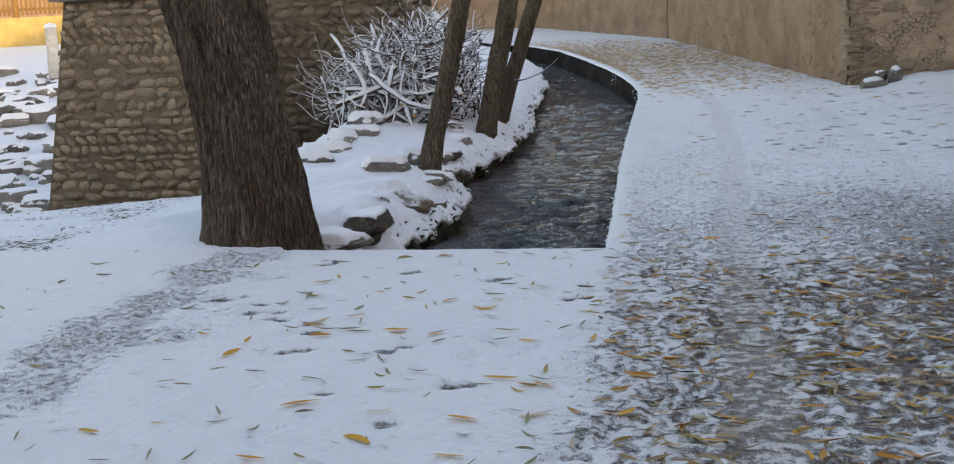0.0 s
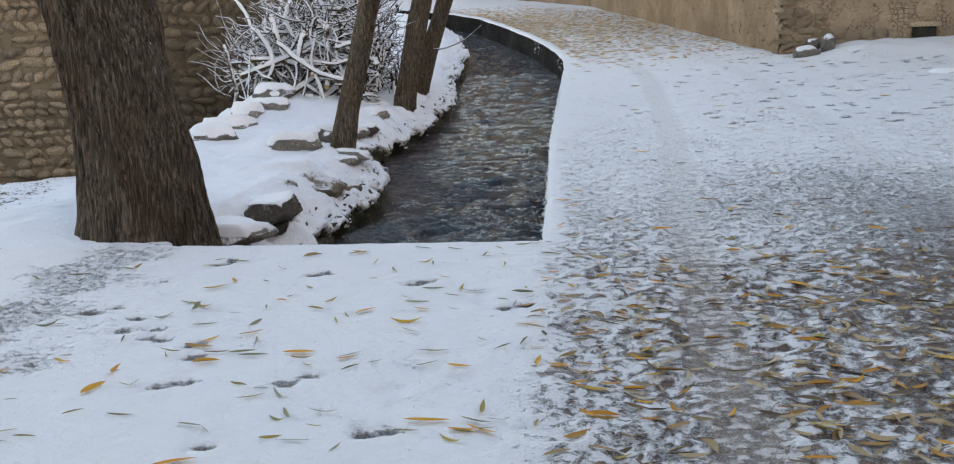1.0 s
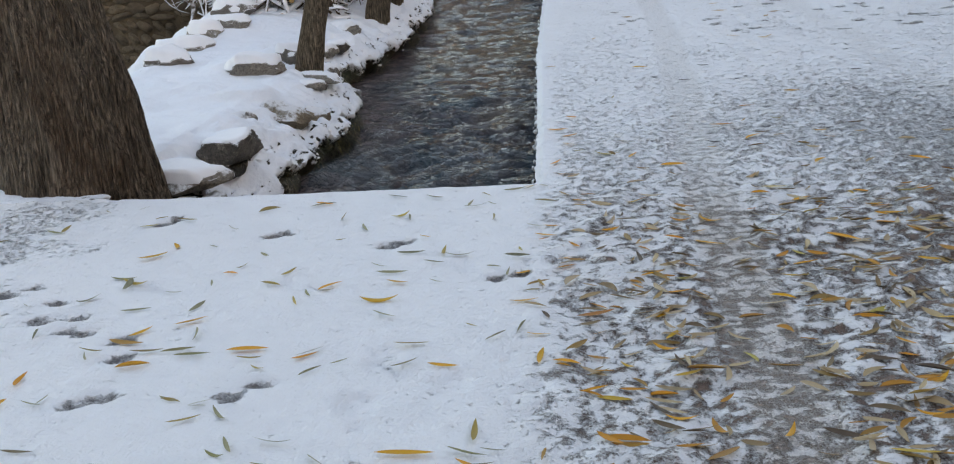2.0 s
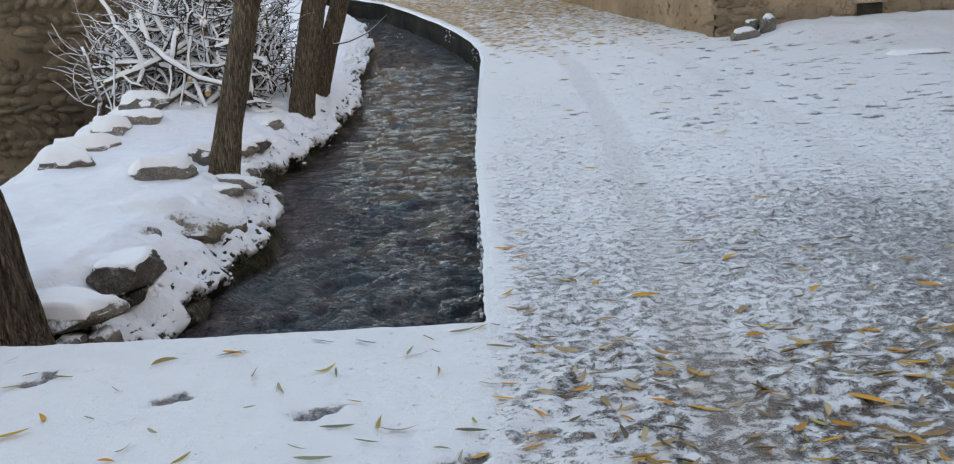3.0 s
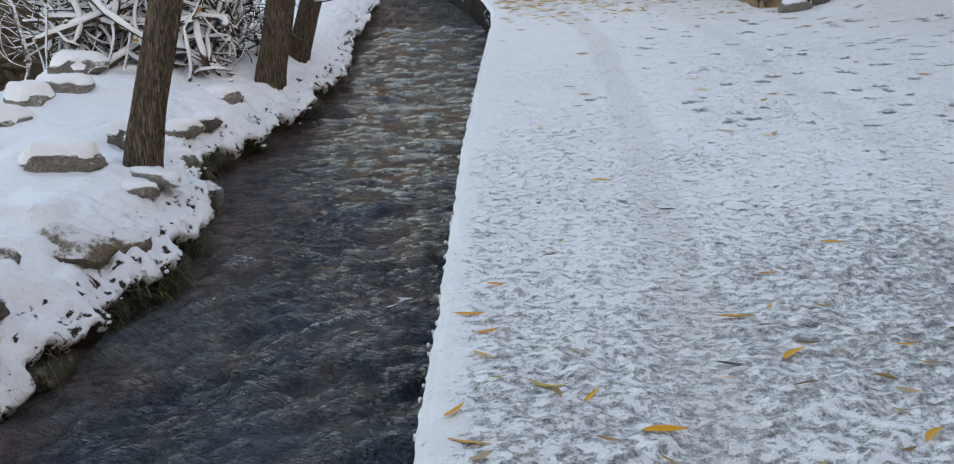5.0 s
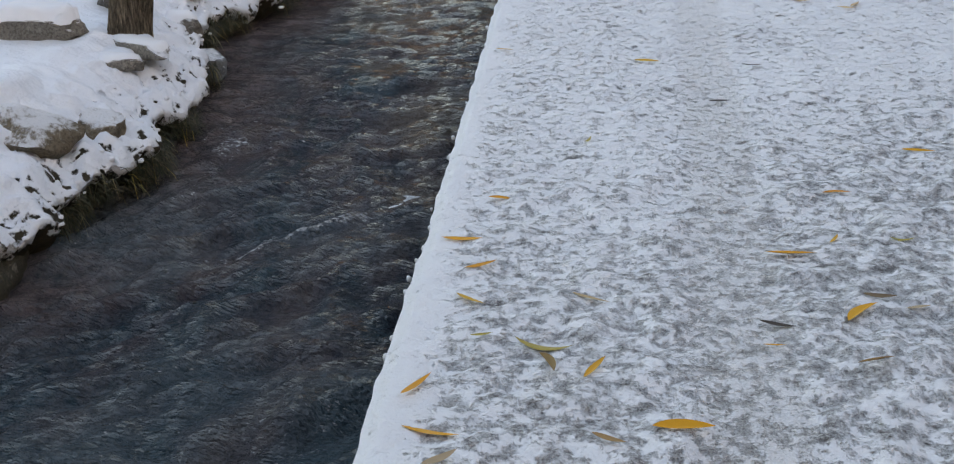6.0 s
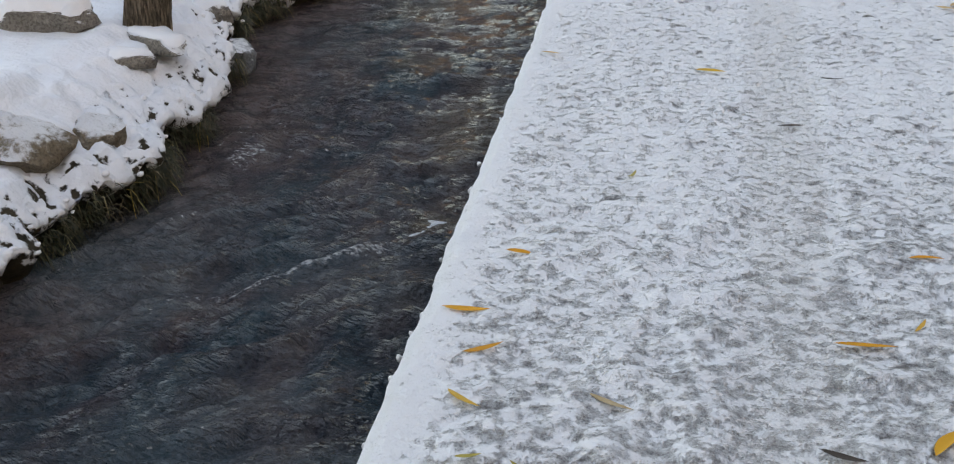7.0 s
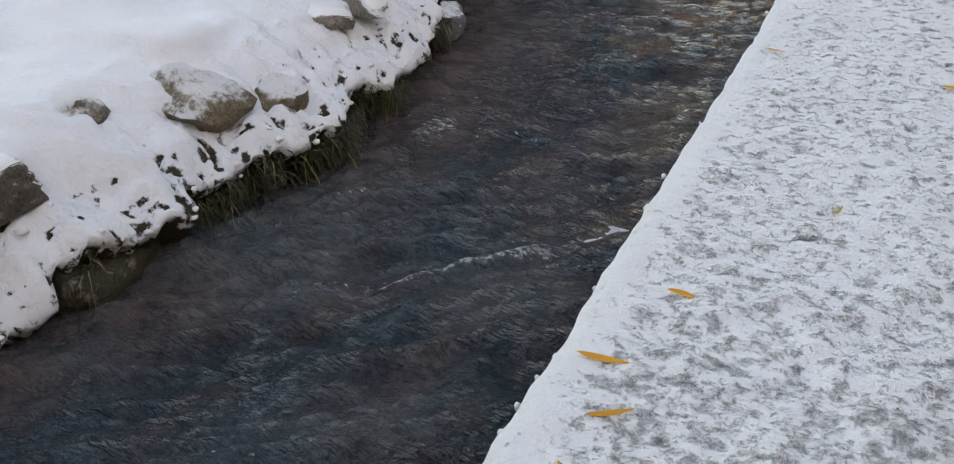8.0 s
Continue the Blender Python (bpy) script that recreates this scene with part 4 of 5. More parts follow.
def snow_cap(bm, thick, seed, lean=0.25, spread=1.03):
    """Turns a boulder's bmesh into the snow lying on it."""
    low = 0.15 * max(p.co.z for p in bm.verts)
    bmesh.ops.delete(bm, geom=[f for f in bm.faces if f.normal.z < lean or f.calc_center_median().z < low], context="FACES")
    left, best = set(bm.faces), set()
    while left:
        isle, todo = set(), [next(iter(left))]
        while todo:
            f = todo.pop()
            if f in isle:
                continue
            isle.add(f)
            todo += [g for e in f.edges for g in e.link_faces if g not in isle]
        left -= isle
        best = isle if len(isle) > len(best) else best
    bmesh.ops.delete(bm, geom=[f for f in bm.faces if f not in best], context="FACES")
    loose = [p for p in bm.verts if not p.link_faces]
    bmesh.ops.delete(bm, geom=loose, context="VERTS")
    rim = {p for e in bm.edges if e.is_boundary for p in e.verts}
    near = {q for p in rim for e in p.link_edges for q in e.verts} - rim
    for p in bm.verts:
        if p in rim:
            p.co.z -= 0.006
            p.co.x *= 1.01
            p.co.y *= 1.01
        else:
            p.co.z += thick * (0.75 if p in near else 1.0) * (0.85 + 0.5 * noise.noise(p.co * 6 + Vector((0, 0, seed))))
            p.co.x *= spread
            p.co.y *= spread


def boulder(x, y, z, sx, sy, sz, turn, seed, snow=0.05, blocky=0.5, label="", group="", cat="boulder", mat=None, lean=0.25, tilt=0, sink=0):
    me, bm = boulder_mesh("boulder", (sx / 2, sy / 2, sz / 2), seed, mat or rock_mat, blocky)
    if sink:
        z = float(bank_flat(np.array(x), np.array(y))) + sz * sink
    ob = new("boulder", me)
    ob.matrix_world = pose(x, y, z, tilt, 0, turn)
    tagged(ob, label or "grey boulder capped with fresh snow on the bank", cat, group or "snow-capped stones of the bank")
    if snow:
        snow_cap(bm, snow, seed, lean)
        if len(bm.faces) > 4:
            part("snow_cap", bm, snow_mat, ob, "thick white snow cap")
        else:
            bm.free()
    else:
        bm.free()
    return ob


boulder(-2.545, 9.0, -0.04, 0.29, 0.44, 0.15, -12, 3, 0.018, 1.0, "large squared grey boulder under a slab of snow", lean=0.6)
boulder(-2.56, 9.02, -0.175, 0.25, 0.36, 0.11, -10, 4, 0.0, 0.8, "dark brown stone wedged under the squared boulder", mat=wet_rock_mat)
boulder(-2.66, 8.44, -0.11, 0.46, 0.36, 0.11, -8, 5, 0.05, 0.6, "flat dark stone with snow at the slab's end", lean=0.4)
boulder(-2.63, 8.28, -0.27, 0.19, 0.18, 0.18, 20, 6, 0.0, 0.5, "rounded grey stone at the stream's edge")
boulder(-2.50, 8.38, -0.27, 0.19, 0.16, 0.13, -30, 7, 0.0, 0.5, "small brown stone at the stream's edge")
boulder(-3.02, 11.38, 0.15, 0.50, 0.36, 0.16, 8, 8, 0.06, 0.75, "flat grey boulder with a thick snow cap", lean=0.45, sink=0.16)
boulder(-2.46, 11.36, -0.005, 0.46, 0.17, 0.09, -30, 9, 0.02, 0.3, "flat grey slab stone dusted with snow", lean=0.6, sink=0.02)
boulder(-2.48, 11.14, -0.03, 0.27, 0.18, 0.08, -24, 10, 0.02, 0.3, "flat grey stone half under snow", lean=0.6, sink=-0.05)
boulder(-2.52, 10.12, -0.05, 0.46, 0.38, 0.20, -14, 11, 0.0, 0.1, "brown boulder thinly dusted with snow", mat=brown_rock_mat, sink=-0.30)
boulder(-2.31, 10.43, -0.13, 0.26, 0.22, 0.16, -40, 12, 0.0, 0.1, "tan stone at the bank's lip dusted with snow", mat=brown_rock_mat, sink=-0.22)
boulder(-2.37, 12.2, -0.30, 0.17, 0.36, 0.13, 24, 13, 0.0, 0.3, "blue-grey stone at the bank's lip", mat=blue_rock_mat)
boulder(-2.33, 9.30, -0.40, 0.26, 0.46, 0.2, 10, 37, 0.0, 0.6, "dark wet stone under the bank's overhang", "stones in the stream", mat=wet_rock_mat)
boulder(-2.93, 12.25, 0.10, 0.26, 0.24, 0.18, 10, 14, 0.04, 0.2, lean=0.25, sink=0.02)
boulder(-3.94, 11.95, 0.13, 0.42, 0.34, 0.16, 8, 15, 0.06, 0.2, lean=0.22, sink=-0.10)
boulder(-4.0, 12.58, 0.20, 0.56, 0.38, 0.17, 14, 16, 0.07, 0.15, lean=0.22, sink=-0.10)
boulder(-4.02, 13.25, 0.27, 0.36, 0.32, 0.17, -10, 17, 0.06, 0.15, lean=0.22, sink=-0.10)
boulder(-3.86, 13.58, 0.32, 0.46, 0.34, 0.18, -14, 18, 0.06, 0.15, lean=0.22, sink=-0.10)
boulder(-3.98, 14.15, 0.42, 0.44, 0.38, 0.24, 4, 19, 0.06, 0.2, lean=0.22, sink=0.04)
boulder(-2.62, 12.45, 0.0, 0.22, 0.2, 0.12, 4, 20, 0.03, lean=0.45, sink=0.02)
boulder(-2.72, 13.4, 0.04, 0.24, 0.26, 0.12, 40, 22, 0.03, lean=0.45, sink=0.02)
boulder(-2.8, 13.0, 0.09, 0.28, 0.24, 0.11, -20, 26, 0.05, lean=0.45, sink=0.02)
boulder(-2.76, 14.1, 0.12, 0.28, 0.24, 0.11, -20, 27, 0.05, lean=0.45, sink=0.02)
boulder(-2.66, 9.62, -0.03, 0.22, 0.2, 0.11, 25, 24, 0.0, 0.2, "small grey stone nearly buried in snow", sink=-0.2)
# stones at the corner of the house wall
boulder(3.02, 19.12, 0.32, 0.40, 0.28, 0.20, 10, 30, 0.02, 0.3, "rounded grey stone leaning at the wall corner", "stones at the wall corner", lean=0.6)
boulder(3.36, 19.2, 0.40, 0.21, 0.21, 0.34, -8, 31, 0.04, 0.2, "upright rounded grey stone with snow on top", "stones at the wall corner", lean=0.6)
boulder(3.18, 19.34, 0.44, 0.18, 0.18, 0.15, -8, 33, 0.02, 0.2, "small rounded stone between larger ones", "stones at the wall corner", lean=0.6)
boulder(4.5, 16.6, 0.17, 0.75, 0.34, 0.09, -6, 34, 0.03, 0.6, "flat dark stone showing through the snow", "stones by the lane", lean=0.6)
boulder(-0.92, 10.33, -0.50, 0.34, 0.26, 0.12, 20, 36, 0.0, 0.4, "algae-brown stone awash in the stream", "stones in the stream", mat=brown_rock_mat)

# a frosted side twig over the water
side_twig = under("limb", limb_mesh("limb", (-2.32, 16.15, 0.72), (1, -0.15, -0.05), 0.75, 0.013, 9, branch_mat), bpy.data.objects["tree.003"], label="thin frosted side twig")


# ---- pile of cut branches ----
def branch_pile():
    pile = tagged(new("branch_pile"), "tangled heap of cut branches covered with snow", "branch pile")
    rng = random.Random(77)

    def curve_path(p, d, length, bend, n=7, kink=0.09):
        path, p, d = [], Vector(p), Vector(d).normalized()
        turn = Vector((rng.uniform(-1, 1), rng.uniform(-1, 1), rng.uniform(-0.6, 0.8))) * bend
        for k in range(n):
            path.append(p.copy())
            d = (d + turn / n + Vector((rng.gauss(0, kink), rng.gauss(0, kink), rng.gauss(0, kink)))).normalized()
            p = p + d * length / (n - 1)
        return path

    def roof(x):
        return np.interp(x, (-4.9, -4.5, -4.1, -3.5, -2.9, -2.5), (0.55, 0.9, 1.3, 1.5, 1.3, 0.8))

    for k in range(300):
        r = rng.choice((0.011, 0.014, 0.017, 0.020, 0.024, 0.030))
        x = rng.uniform(-4.45, -2.85)
        y = 14.5 + 1.9 * rng.random() ** 1.6
        z = 0.14 + rng.random() ** 0.75 * (roof(x) - 0.12) * (0.6 + 0.4 * min(1, (y - 14.5) / 1.0))
        a = rng.gauss(0, 0.7)
        steep = rng.choice((-1.4, -0.6, -0.2, 0.1, 0.3, 0.7, 1.3, 2.4))
        d = Vector((rng.choice((-1, 1)) * math.cos(a), 0.5 * math.sin(a), steep))
        length = rng.uniform(0.45, 1.05)
        path = curve_path(Vector((x, y, z)) - d.normalized() * length * 0.5, d, length, 1.3, 9, 0.2)
        path = [Vector((min(max(q.x, -5.0), -2.8), max(q.y, 14.35), max(q.z, 0.16))) for q in path]
        v, f = tube(path, [r * (1 - 0.06 * i) for i in range(9)], 7, 0.2, k)
        ob = under("branch", mesh_from("branch", v, f, branch_mat), pile)
        if k % 5:
            top = [q + Vector((0, -0.3 * r, r * 0.6)) for q in path]
            v, f = tube(top, [r * 0.4] + [r * (1.02 - 0.04 * i) * rng.uniform(0.7, 1.15) for i in range(7)] + [r * 0.3], 6, 0.3, k + 900)
            under("snow", mesh_from("snow", v, f, snow_mat), ob)
    # logs with pale sawn ends
    for k, (p, d, length, r) in enumerate((((-3.55, 14.42, 0.55), (0.25, 1, 0.12), 1.1, 0.036), ((-3.38, 14.40, 0.40), (-0.1, 1, 0.15), 1.0, 0.03),
                                           ((-3.95, 14.4, 0.26), (0.7, 0.5, 0.6), 0.9, 0.034), ((-3.0, 14.45, 0.8), (-0.05, 1, 0.1), 1.0, 0.032),
                                           ((-4.45, 14.5, 0.55), (1, 0.15, 0.2), 1.1, 0.034), ((-3.5, 14.4, 0.24), (0.5, 1, 0.05), 0.8, 0.036),
                                           ((-4.3, 14.45, 0.75), (1, 0.4, 0.1), 1.0, 0.03), ((-3.35, 14.40, 1.15), (0.05, 0.2, -1), 0.7, 0.032), ((-3.6, 14.38, 1.05), (-0.35, 0.1, -1), 0.5, 0.034),
                                           ((-4.0, 14.42, 1.25), (-0.08, 0.1, -1), 0.6, 0.034), ((-3.25, 14.4, 0.85), (0.6, 0.1, 0.25), 0.4, 0.024), ((-2.95, 14.4, 0.3), (-0.1, 0.1, 1), 0.8, 0.03))):
        path = curve_path(p, d, length, 0.7, 7, 0.13)
        v, f = tube(path, [r * (1 - 0.04 * i) for i in range(7)], 10, 0.08, k)
        ob = under("log", mesh_from("log", v, f, branch_mat), pile)
        v, f = tube([path[0] - (path[1] - path[0]).normalized() * 0.004, path[0] + (path[1] - path[0]).normalized() * 0.02], [r * 0.97, r * 0.97], 10)
        under("sawn_end", mesh_from("sawn_end", v, f, cut_mat, False), ob, label="pale orange sawn end")
        top = [q + Vector((0, -0.2 * r, r * 0.6)) for q in path]
        v, f = tube(top, [r * 0.5, r * 0.9, r, r * 0.95, r * 0.9, r * 0.8, r * 0.4], 8, 0.2, k + 70)
        under("snow", mesh_from("snow", v, f, snow_mat), ob)
    # fine twigs fringing the heap
    verts, faces = [], []
    for k in range(700):
        x = rng.uniform(-4.7, -2.75)
        z = rng.uniform(0.25, 1.0) * roof(x) + 0.1
        out = (x + 3.6) * 0.7
        d = Vector((out + rng.gauss(0, 0.5), rng.gauss(-0.2, 0.4), rng.uniform(-0.1, 1.0)))
        path = curve_path((x, rng.uniform(14.5, 16.4), z), d, rng.uniform(0.25, 0.65), 1.2, 6, 0.22)
        v, f = tube(path, [0.007, 0.0065, 0.006, 0.005, 0.004, 0.002], 5, 0, k)
        n = len(verts)
        verts += v
        faces += [tuple(i + n for i in q) for q in f]
    for k in range(420):
        x, y = rng.uniform(-4.4, -2.85), rng.uniform(14.6, 16.3)
        z = 0.12 + rng.random() * (roof(x) - 0.2)
        d = Vector((rng.gauss(0, 1), rng.gauss(0, 0.5), rng.gauss(0.2, 0.8)))
        path = curve_path((x, y, z), d, rng.uniform(0.3, 0.7), 1.0, 6, 0.2)
        path = [Vector((min(max(q.x, -4.7), -2.8), max(q.y, 14.5), max(q.z, 0.14))) for q in path]
        r = rng.uniform(0.008, 0.016)
        v, f = tube(path, [r, r, r * 0.95, r * 0.9, r * 0.8, r * 0.6], 5, 0.1, k)
        n = len(verts)
        verts += v
        faces += [tuple(i + n for i in q) for q in f]
    twig = under("twig_tangle", mesh_from("twig_tangle", verts, faces, branch_mat), pile, label="fine frosted twigs")
    twig["kind"] = "stuff"
    return pile


branch_pile()


# ---- grass hanging on the bank ----
def blades(count, rng, place, length, width, droop):
    verts, faces = [], []
    for _ in range(count):
        p, out = place(rng)
        n = len(verts)
        side = Vector((-out.y, out.x, 0)) * width * rng.uniform(0.6, 1.3)
        L = length * rng.uniform(0.5, 1.3)
        d = (out * rng.uniform(0.05, 0.4) + Vector((rng.gauss(0, 0.2), rng.gauss(0, 0.3), rng.uniform(-0.5, 0.4)))).normalized()
        for k in range(4):
            w = side * (1 - k / 3.2)
            verts += [p - w, p + w]
            d = (d + Vector((0, 0, -droop))).normalized()
            p = p + d * L / 3
        faces += [(n + 2 * k, n + 2 * k + 1, n + 2 * k + 3, n + 2 * k + 2) for k in range(3)]
    return verts, faces


def lip_place(rng):
    while True:
        y = rng.uniform(8.4, 17) if rng.random() < 0.85 else rng.uniform(17, 26)
        if vnoise(y * 4.7, 3.5, 91) > rng.uniform(0.45, 0.72):
            break
    x = float(bank_x(y))
    s = rng.uniform(-0.10, 0.03)
    z = float(bank_flat(np.array(x), np.array(y))) - rng.uniform(0.0, 0.10) - 0.5 * max(0.0, -s)
    return Vector((x + s, y, z)), Vector((1, rng.gauss(0, 0.4), 0)).normalized()


v, f = blades(6500, random.Random(5), lip_place, 0.085, 0.0028, 0.7)
tagged(new("bank_grass", mesh_from("bank_grass", v, f, grass_mat)), "dark green and straw-coloured grass hanging from the bank", "grass", kind="stuff")
v, f = blades(260, random.Random(6), lip_place, 0.15, 0.0022, 0.7)
tagged(new("dry_grass", mesh_from("dry_grass", v, f, sliver_mat)), "long dry straw blades drooping over the stream", "grass", kind="stuff")


# ---- fallen leaves ----
def leaf_shape(length, width, curl, bend, lift):
    """Vertices and faces of a narrow willow leaf, lengthwise along x."""
    verts, faces, n = [], [], 8
    for k in range(n + 1):
        t = k / n
        w = width * math.sin(math.pi * min(1, t ** 0.85)) ** 0.8 / 2 + 0.0004
        x = (t - 0.5) * length
        y = bend * length * (t - 0.5) ** 2 * 4
        z = lift * (2 * t - 1) ** 2 * length + 0.002
        verts += [(x, y - w, z + curl * w), (x, y, z), (x, y + w, z + curl * w)]
    for k in range(n):
        for j in (0, 1):
            faces.append((3 * k + j, 3 * k + j + 1, 3 * k + j + 4, 3 * k + j + 3))
    return verts, faces


rng = random.Random(12)
leaf_kinds = [leaf_shape(1.0, rng.uniform(0.14, 0.24), rng.uniform(-0.3, 0.8), rng.uniform(-0.12, 0.12), rng.uniform(0.0, 0.10)) for _ in range(12)]
leaf_meshes = [mesh_from("fallen_leaf", v, f, leaf_mat) for v, f in leaf_kinds]
broad_meshes = [mesh_from("fallen_leaf", *leaf_shape(1.0, rng.uniform(0.15, 0.22), rng.uniform(-0.2, 0.6), rng.uniform(-0.12, 0.12), rng.uniform(0.0, 0.08)), bright_leaf_mat) for _ in range(6)]


def surface_z(x, y):
    x, y = np.array([x]), np.array([y])
    return float(road_z(x, y, road_cover(x, y))[0])


def put_leaf(x, y, length, turn, kind, label):
    m = pose(x, y, surface_z(x, y) + 0.009, random.Random(int(x * 991 + y * 577)).uniform(-14, 14), 0, turn) @ Matrix.Diagonal((length, length, length, 1))
    ob = new("fallen_leaf", leaf_meshes[kind % 12])
    ob.matrix_world = m
    return tagged(ob, label, "leaf", "fallen willow leaves")


# leaves that lie apart on the clean snow and on the lane
ON_SLAB = ((-2.14, 5.0, 73, 0.15), (-1.56, 4.29, 29, 0.17), (-2.15, 6.51, 35, 0.14), (-0.78, 4.66, -2, 0.17), (-0.58, 4.58, -34, 0.14), (-0.57, 4.21, 33, 0.16), (-0.85, 4.14, -18, 0.15), (-1.2, 3.91, -32, 0.16),
           (-0.83, 3.76, -6, 0.13), (-1.54, 3.69, -9, 0.13), (-1.2, 4.21, 21, 0.12), (-1.05, 5.88, 4, 0.15), (-2.6, 5.2, 29, 0.07), (-1.73, 6.26, -15, 0.07), (-1.01, 6.07, -19, 0.1), (-1.72, 5.71, 36, 0.13),
           (-1.88, 5.62, 58, 0.11), (-1.9, 5.52, -15, 0.15), (-1.43, 5.43, 3, 0.15), (-1.28, 6.06, 50, 0.13), (-0.74, 5.26, -14, 0.11), (-1.55, 7.28, -23, 0.11), (-0.54, 7.46, 20, 0.08), (-1.13, 7.02, 44, 0.11))
ON_LANE = ((0.78, 6.46, -42, 0.16), (0.43, 5.82, -27, 0.1), (0.51, 6.03, -6, 0.11), (0.02, 5.51, 57, 0.14), (0.95, 5.56, 10, 0.14), (0.55, 4.6, -11, 0.13), (0.41, 4.1, 50, 0.11), (0.42, 3.85, -81, 0.1),
           (-0.24, 5.7, 23, 0.15), (-0.26, 5.03, 27, 0.09), (0.92, 4.52, -35, 0.09), (1.06, 4.88, -12, 0.1), (1.14, 5.28, -31, 0.13), (-0.34, 5.28, -23, 0.1), (0.03, 5.14, 28, 0.11), (-0.43, 5.32, 84, 0.13),
           (-0.44, 5.52, -11, 0.09), (0.64, 7.3, -5, 0.13), (1.03, 7.21, -30, 0.1), (-0.3, 7.21, -15, 0.09), (0.24, 6.47, -28, 0.14), (0.02, 6.7, -23, 0.08), (1.02, 6.95, -3, 0.08), (0.28, 6.8, -35, 0.12))
BY_STREAM = ((1.46, 7.79, -40, 0.12), (0.94, 7.75, 50, 0.12), (1.11, 8.29, -19, 0.08), (1.16, 9.74, -7, 0.12), (-0.42, 8.84, 0, 0.13), (-0.35, 8.41, -36, 0.11), (0.21, 11.09, -9, 0.13), (0.79, 9.29, 4, 0.1),
             (0.72, 8.91, 63, 0.08), (0.0, 8.04, 65, 0.12), (-0.36, 7.75, -12, 0.14), (-0.13, 8.16, -13, 0.16), (0.2, 7.79, 3, 0.14), (0.69, 8.39, 50, 0.15), (-0.29, 8.18, 18, 0.06), (0.45, 8.2, 0, 0.06),
             (1.09, 8.45, -7, 0.08), (0.91, 7.92, -54, 0.08), (-0.33, 9.2, -13, 0.09), (-0.5, 11.3, -16, 0.1), (-0.34, 8.64, 34, 0.11), (0.57, 8.78, 1, 0.15), (-0.42, 7.92, 61, 0.12), (-0.05, 9.85, 65, 0.07))
for spots in (ON_SLAB, ON_LANE, BY_STREAM):
    for k, (x, y, a, length) in enumerate(spots):
        leaf = put_leaf(x, y, length, a, k, "narrow yellow willow leaf lying on the snow")
        if k % 3 != 2:
            leaf.data = broad_meshes[k % 6]
DARK = ((1.75, 10.45), (1.32, 11.0), (0.70, 11.0), (0.50, 10.4), (0.43, 12.9), (0.16, 13.3), (0.12, 14.1), (1.68, 12.75), (0.47, 8.3))
dark_leaf_mat = leaf_material("rotten_leaf", ((0.0, (0.05, 0.035, 0.025)), (1.0, (0.10, 0.07, 0.045))))
dark_meshes = [mesh_from("fallen_leaf", v, f, dark_leaf_mat) for v, f in leaf_kinds[:3]]
for k, (x, y) in enumerate(DARK):
    put_leaf(x, y, 0.10, 20 * math.sin(3.0 * k), k, "dark curled rotten leaf on the snow").data = dark_meshes[k % 3]
x, y = -2.25, 10.47
bank_leaf = put_leaf(x, y, 0.12, 15, 3, "yellow willow leaf caught on the snowy bank")
bank_leaf.location.z = float(bank_z(np.array([x]), np.array([y]))[0]) + 0.03
rng = random.Random(40)
count = 0
while count < 200:
    x, y = rng.uniform(-3.0, 3.0), rng.uniform(3.0, 12.0)
    want = 0.08 if x < -0.55 else (0.9 if y < 7.2 else 0.012)
    want = want * (0.2 if abs(x - track_x(y, 0)) < 0.12 else 1.0)
    if (x < -0.55 and y > 7.4) or x > 1.2 + 0.4 * y * 0.6 or rng.random() > want:
        continue
    put_leaf(x, y, rng.uniform(0.05, 0.125), rng.gauss(0, 40), rng.randrange(12), "fallen willow leaf, yellow to brown, on thin snow")
    count += 1


far_leaf = ([(-0.5, 0, 0.01), (0, -0.09, 0), (0.5, 0, 0.02), (0, 0.09, 0.02)], [(0, 1, 2, 3)])


def litter(name, total, region, seed, label, lo, hi, thin=1.0, mat=litter_mat):
    rng = random.Random(seed)
    pts = []
    while len(pts) < total:
        x, y = region(rng)
        pts.append((x, y))
    xs, ys = np.array(pts).T
    zs = road_z(xs, ys, road_cover(xs, ys)) + 0.009
    verts, faces = [], []
    for x, y, z in zip(xs, ys, zs):
        v, f = leaf_kinds[rng.randrange(12)] if total < 5000 else far_leaf
        L, a, tip = rng.uniform(lo, hi), rng.gauss(0, 0.9), rng.uniform(-0.5, 0.5)
        c, s = math.cos(a) * L, math.sin(a) * L
        n = len(verts)
        verts += [(x + c * p[0] - s * p[1] * thin, y + s * p[0] + c * p[1] * thin, z + L * (p[2] + tip * p[1])) for p in v]
        faces += [tuple(i + n for i in q) for q in f]
    tagged(new(name, mesh_from(name, verts, faces, mat)), label, "leaf litter", kind="stuff")


def near_lane(rng):
    while True:
        x, y = rng.uniform(-0.5, 3.8), rng.uniform(2.8, 8.6)
        want = float(smooth(7.9, 5.8, y)) * float(smooth(-0.5, 0.0, x)) * (0.35 + 0.65 * float(vnoise(x * 2.2, y * 2.2, 17))) * (0.25 if abs(x - track_x(y, 0)) < 0.12 else 1.0)
        if rng.random() < want * 0.95 + 0.02:
            return x, y


def far_lane(rng):
    y = rng.triangular(18, 38, 28) if rng.random() < 0.997 else rng.uniform(12, 19)
    return float(edge_x(y)) + 0.15 + rng.random() ** 1.3 * 3.7, y


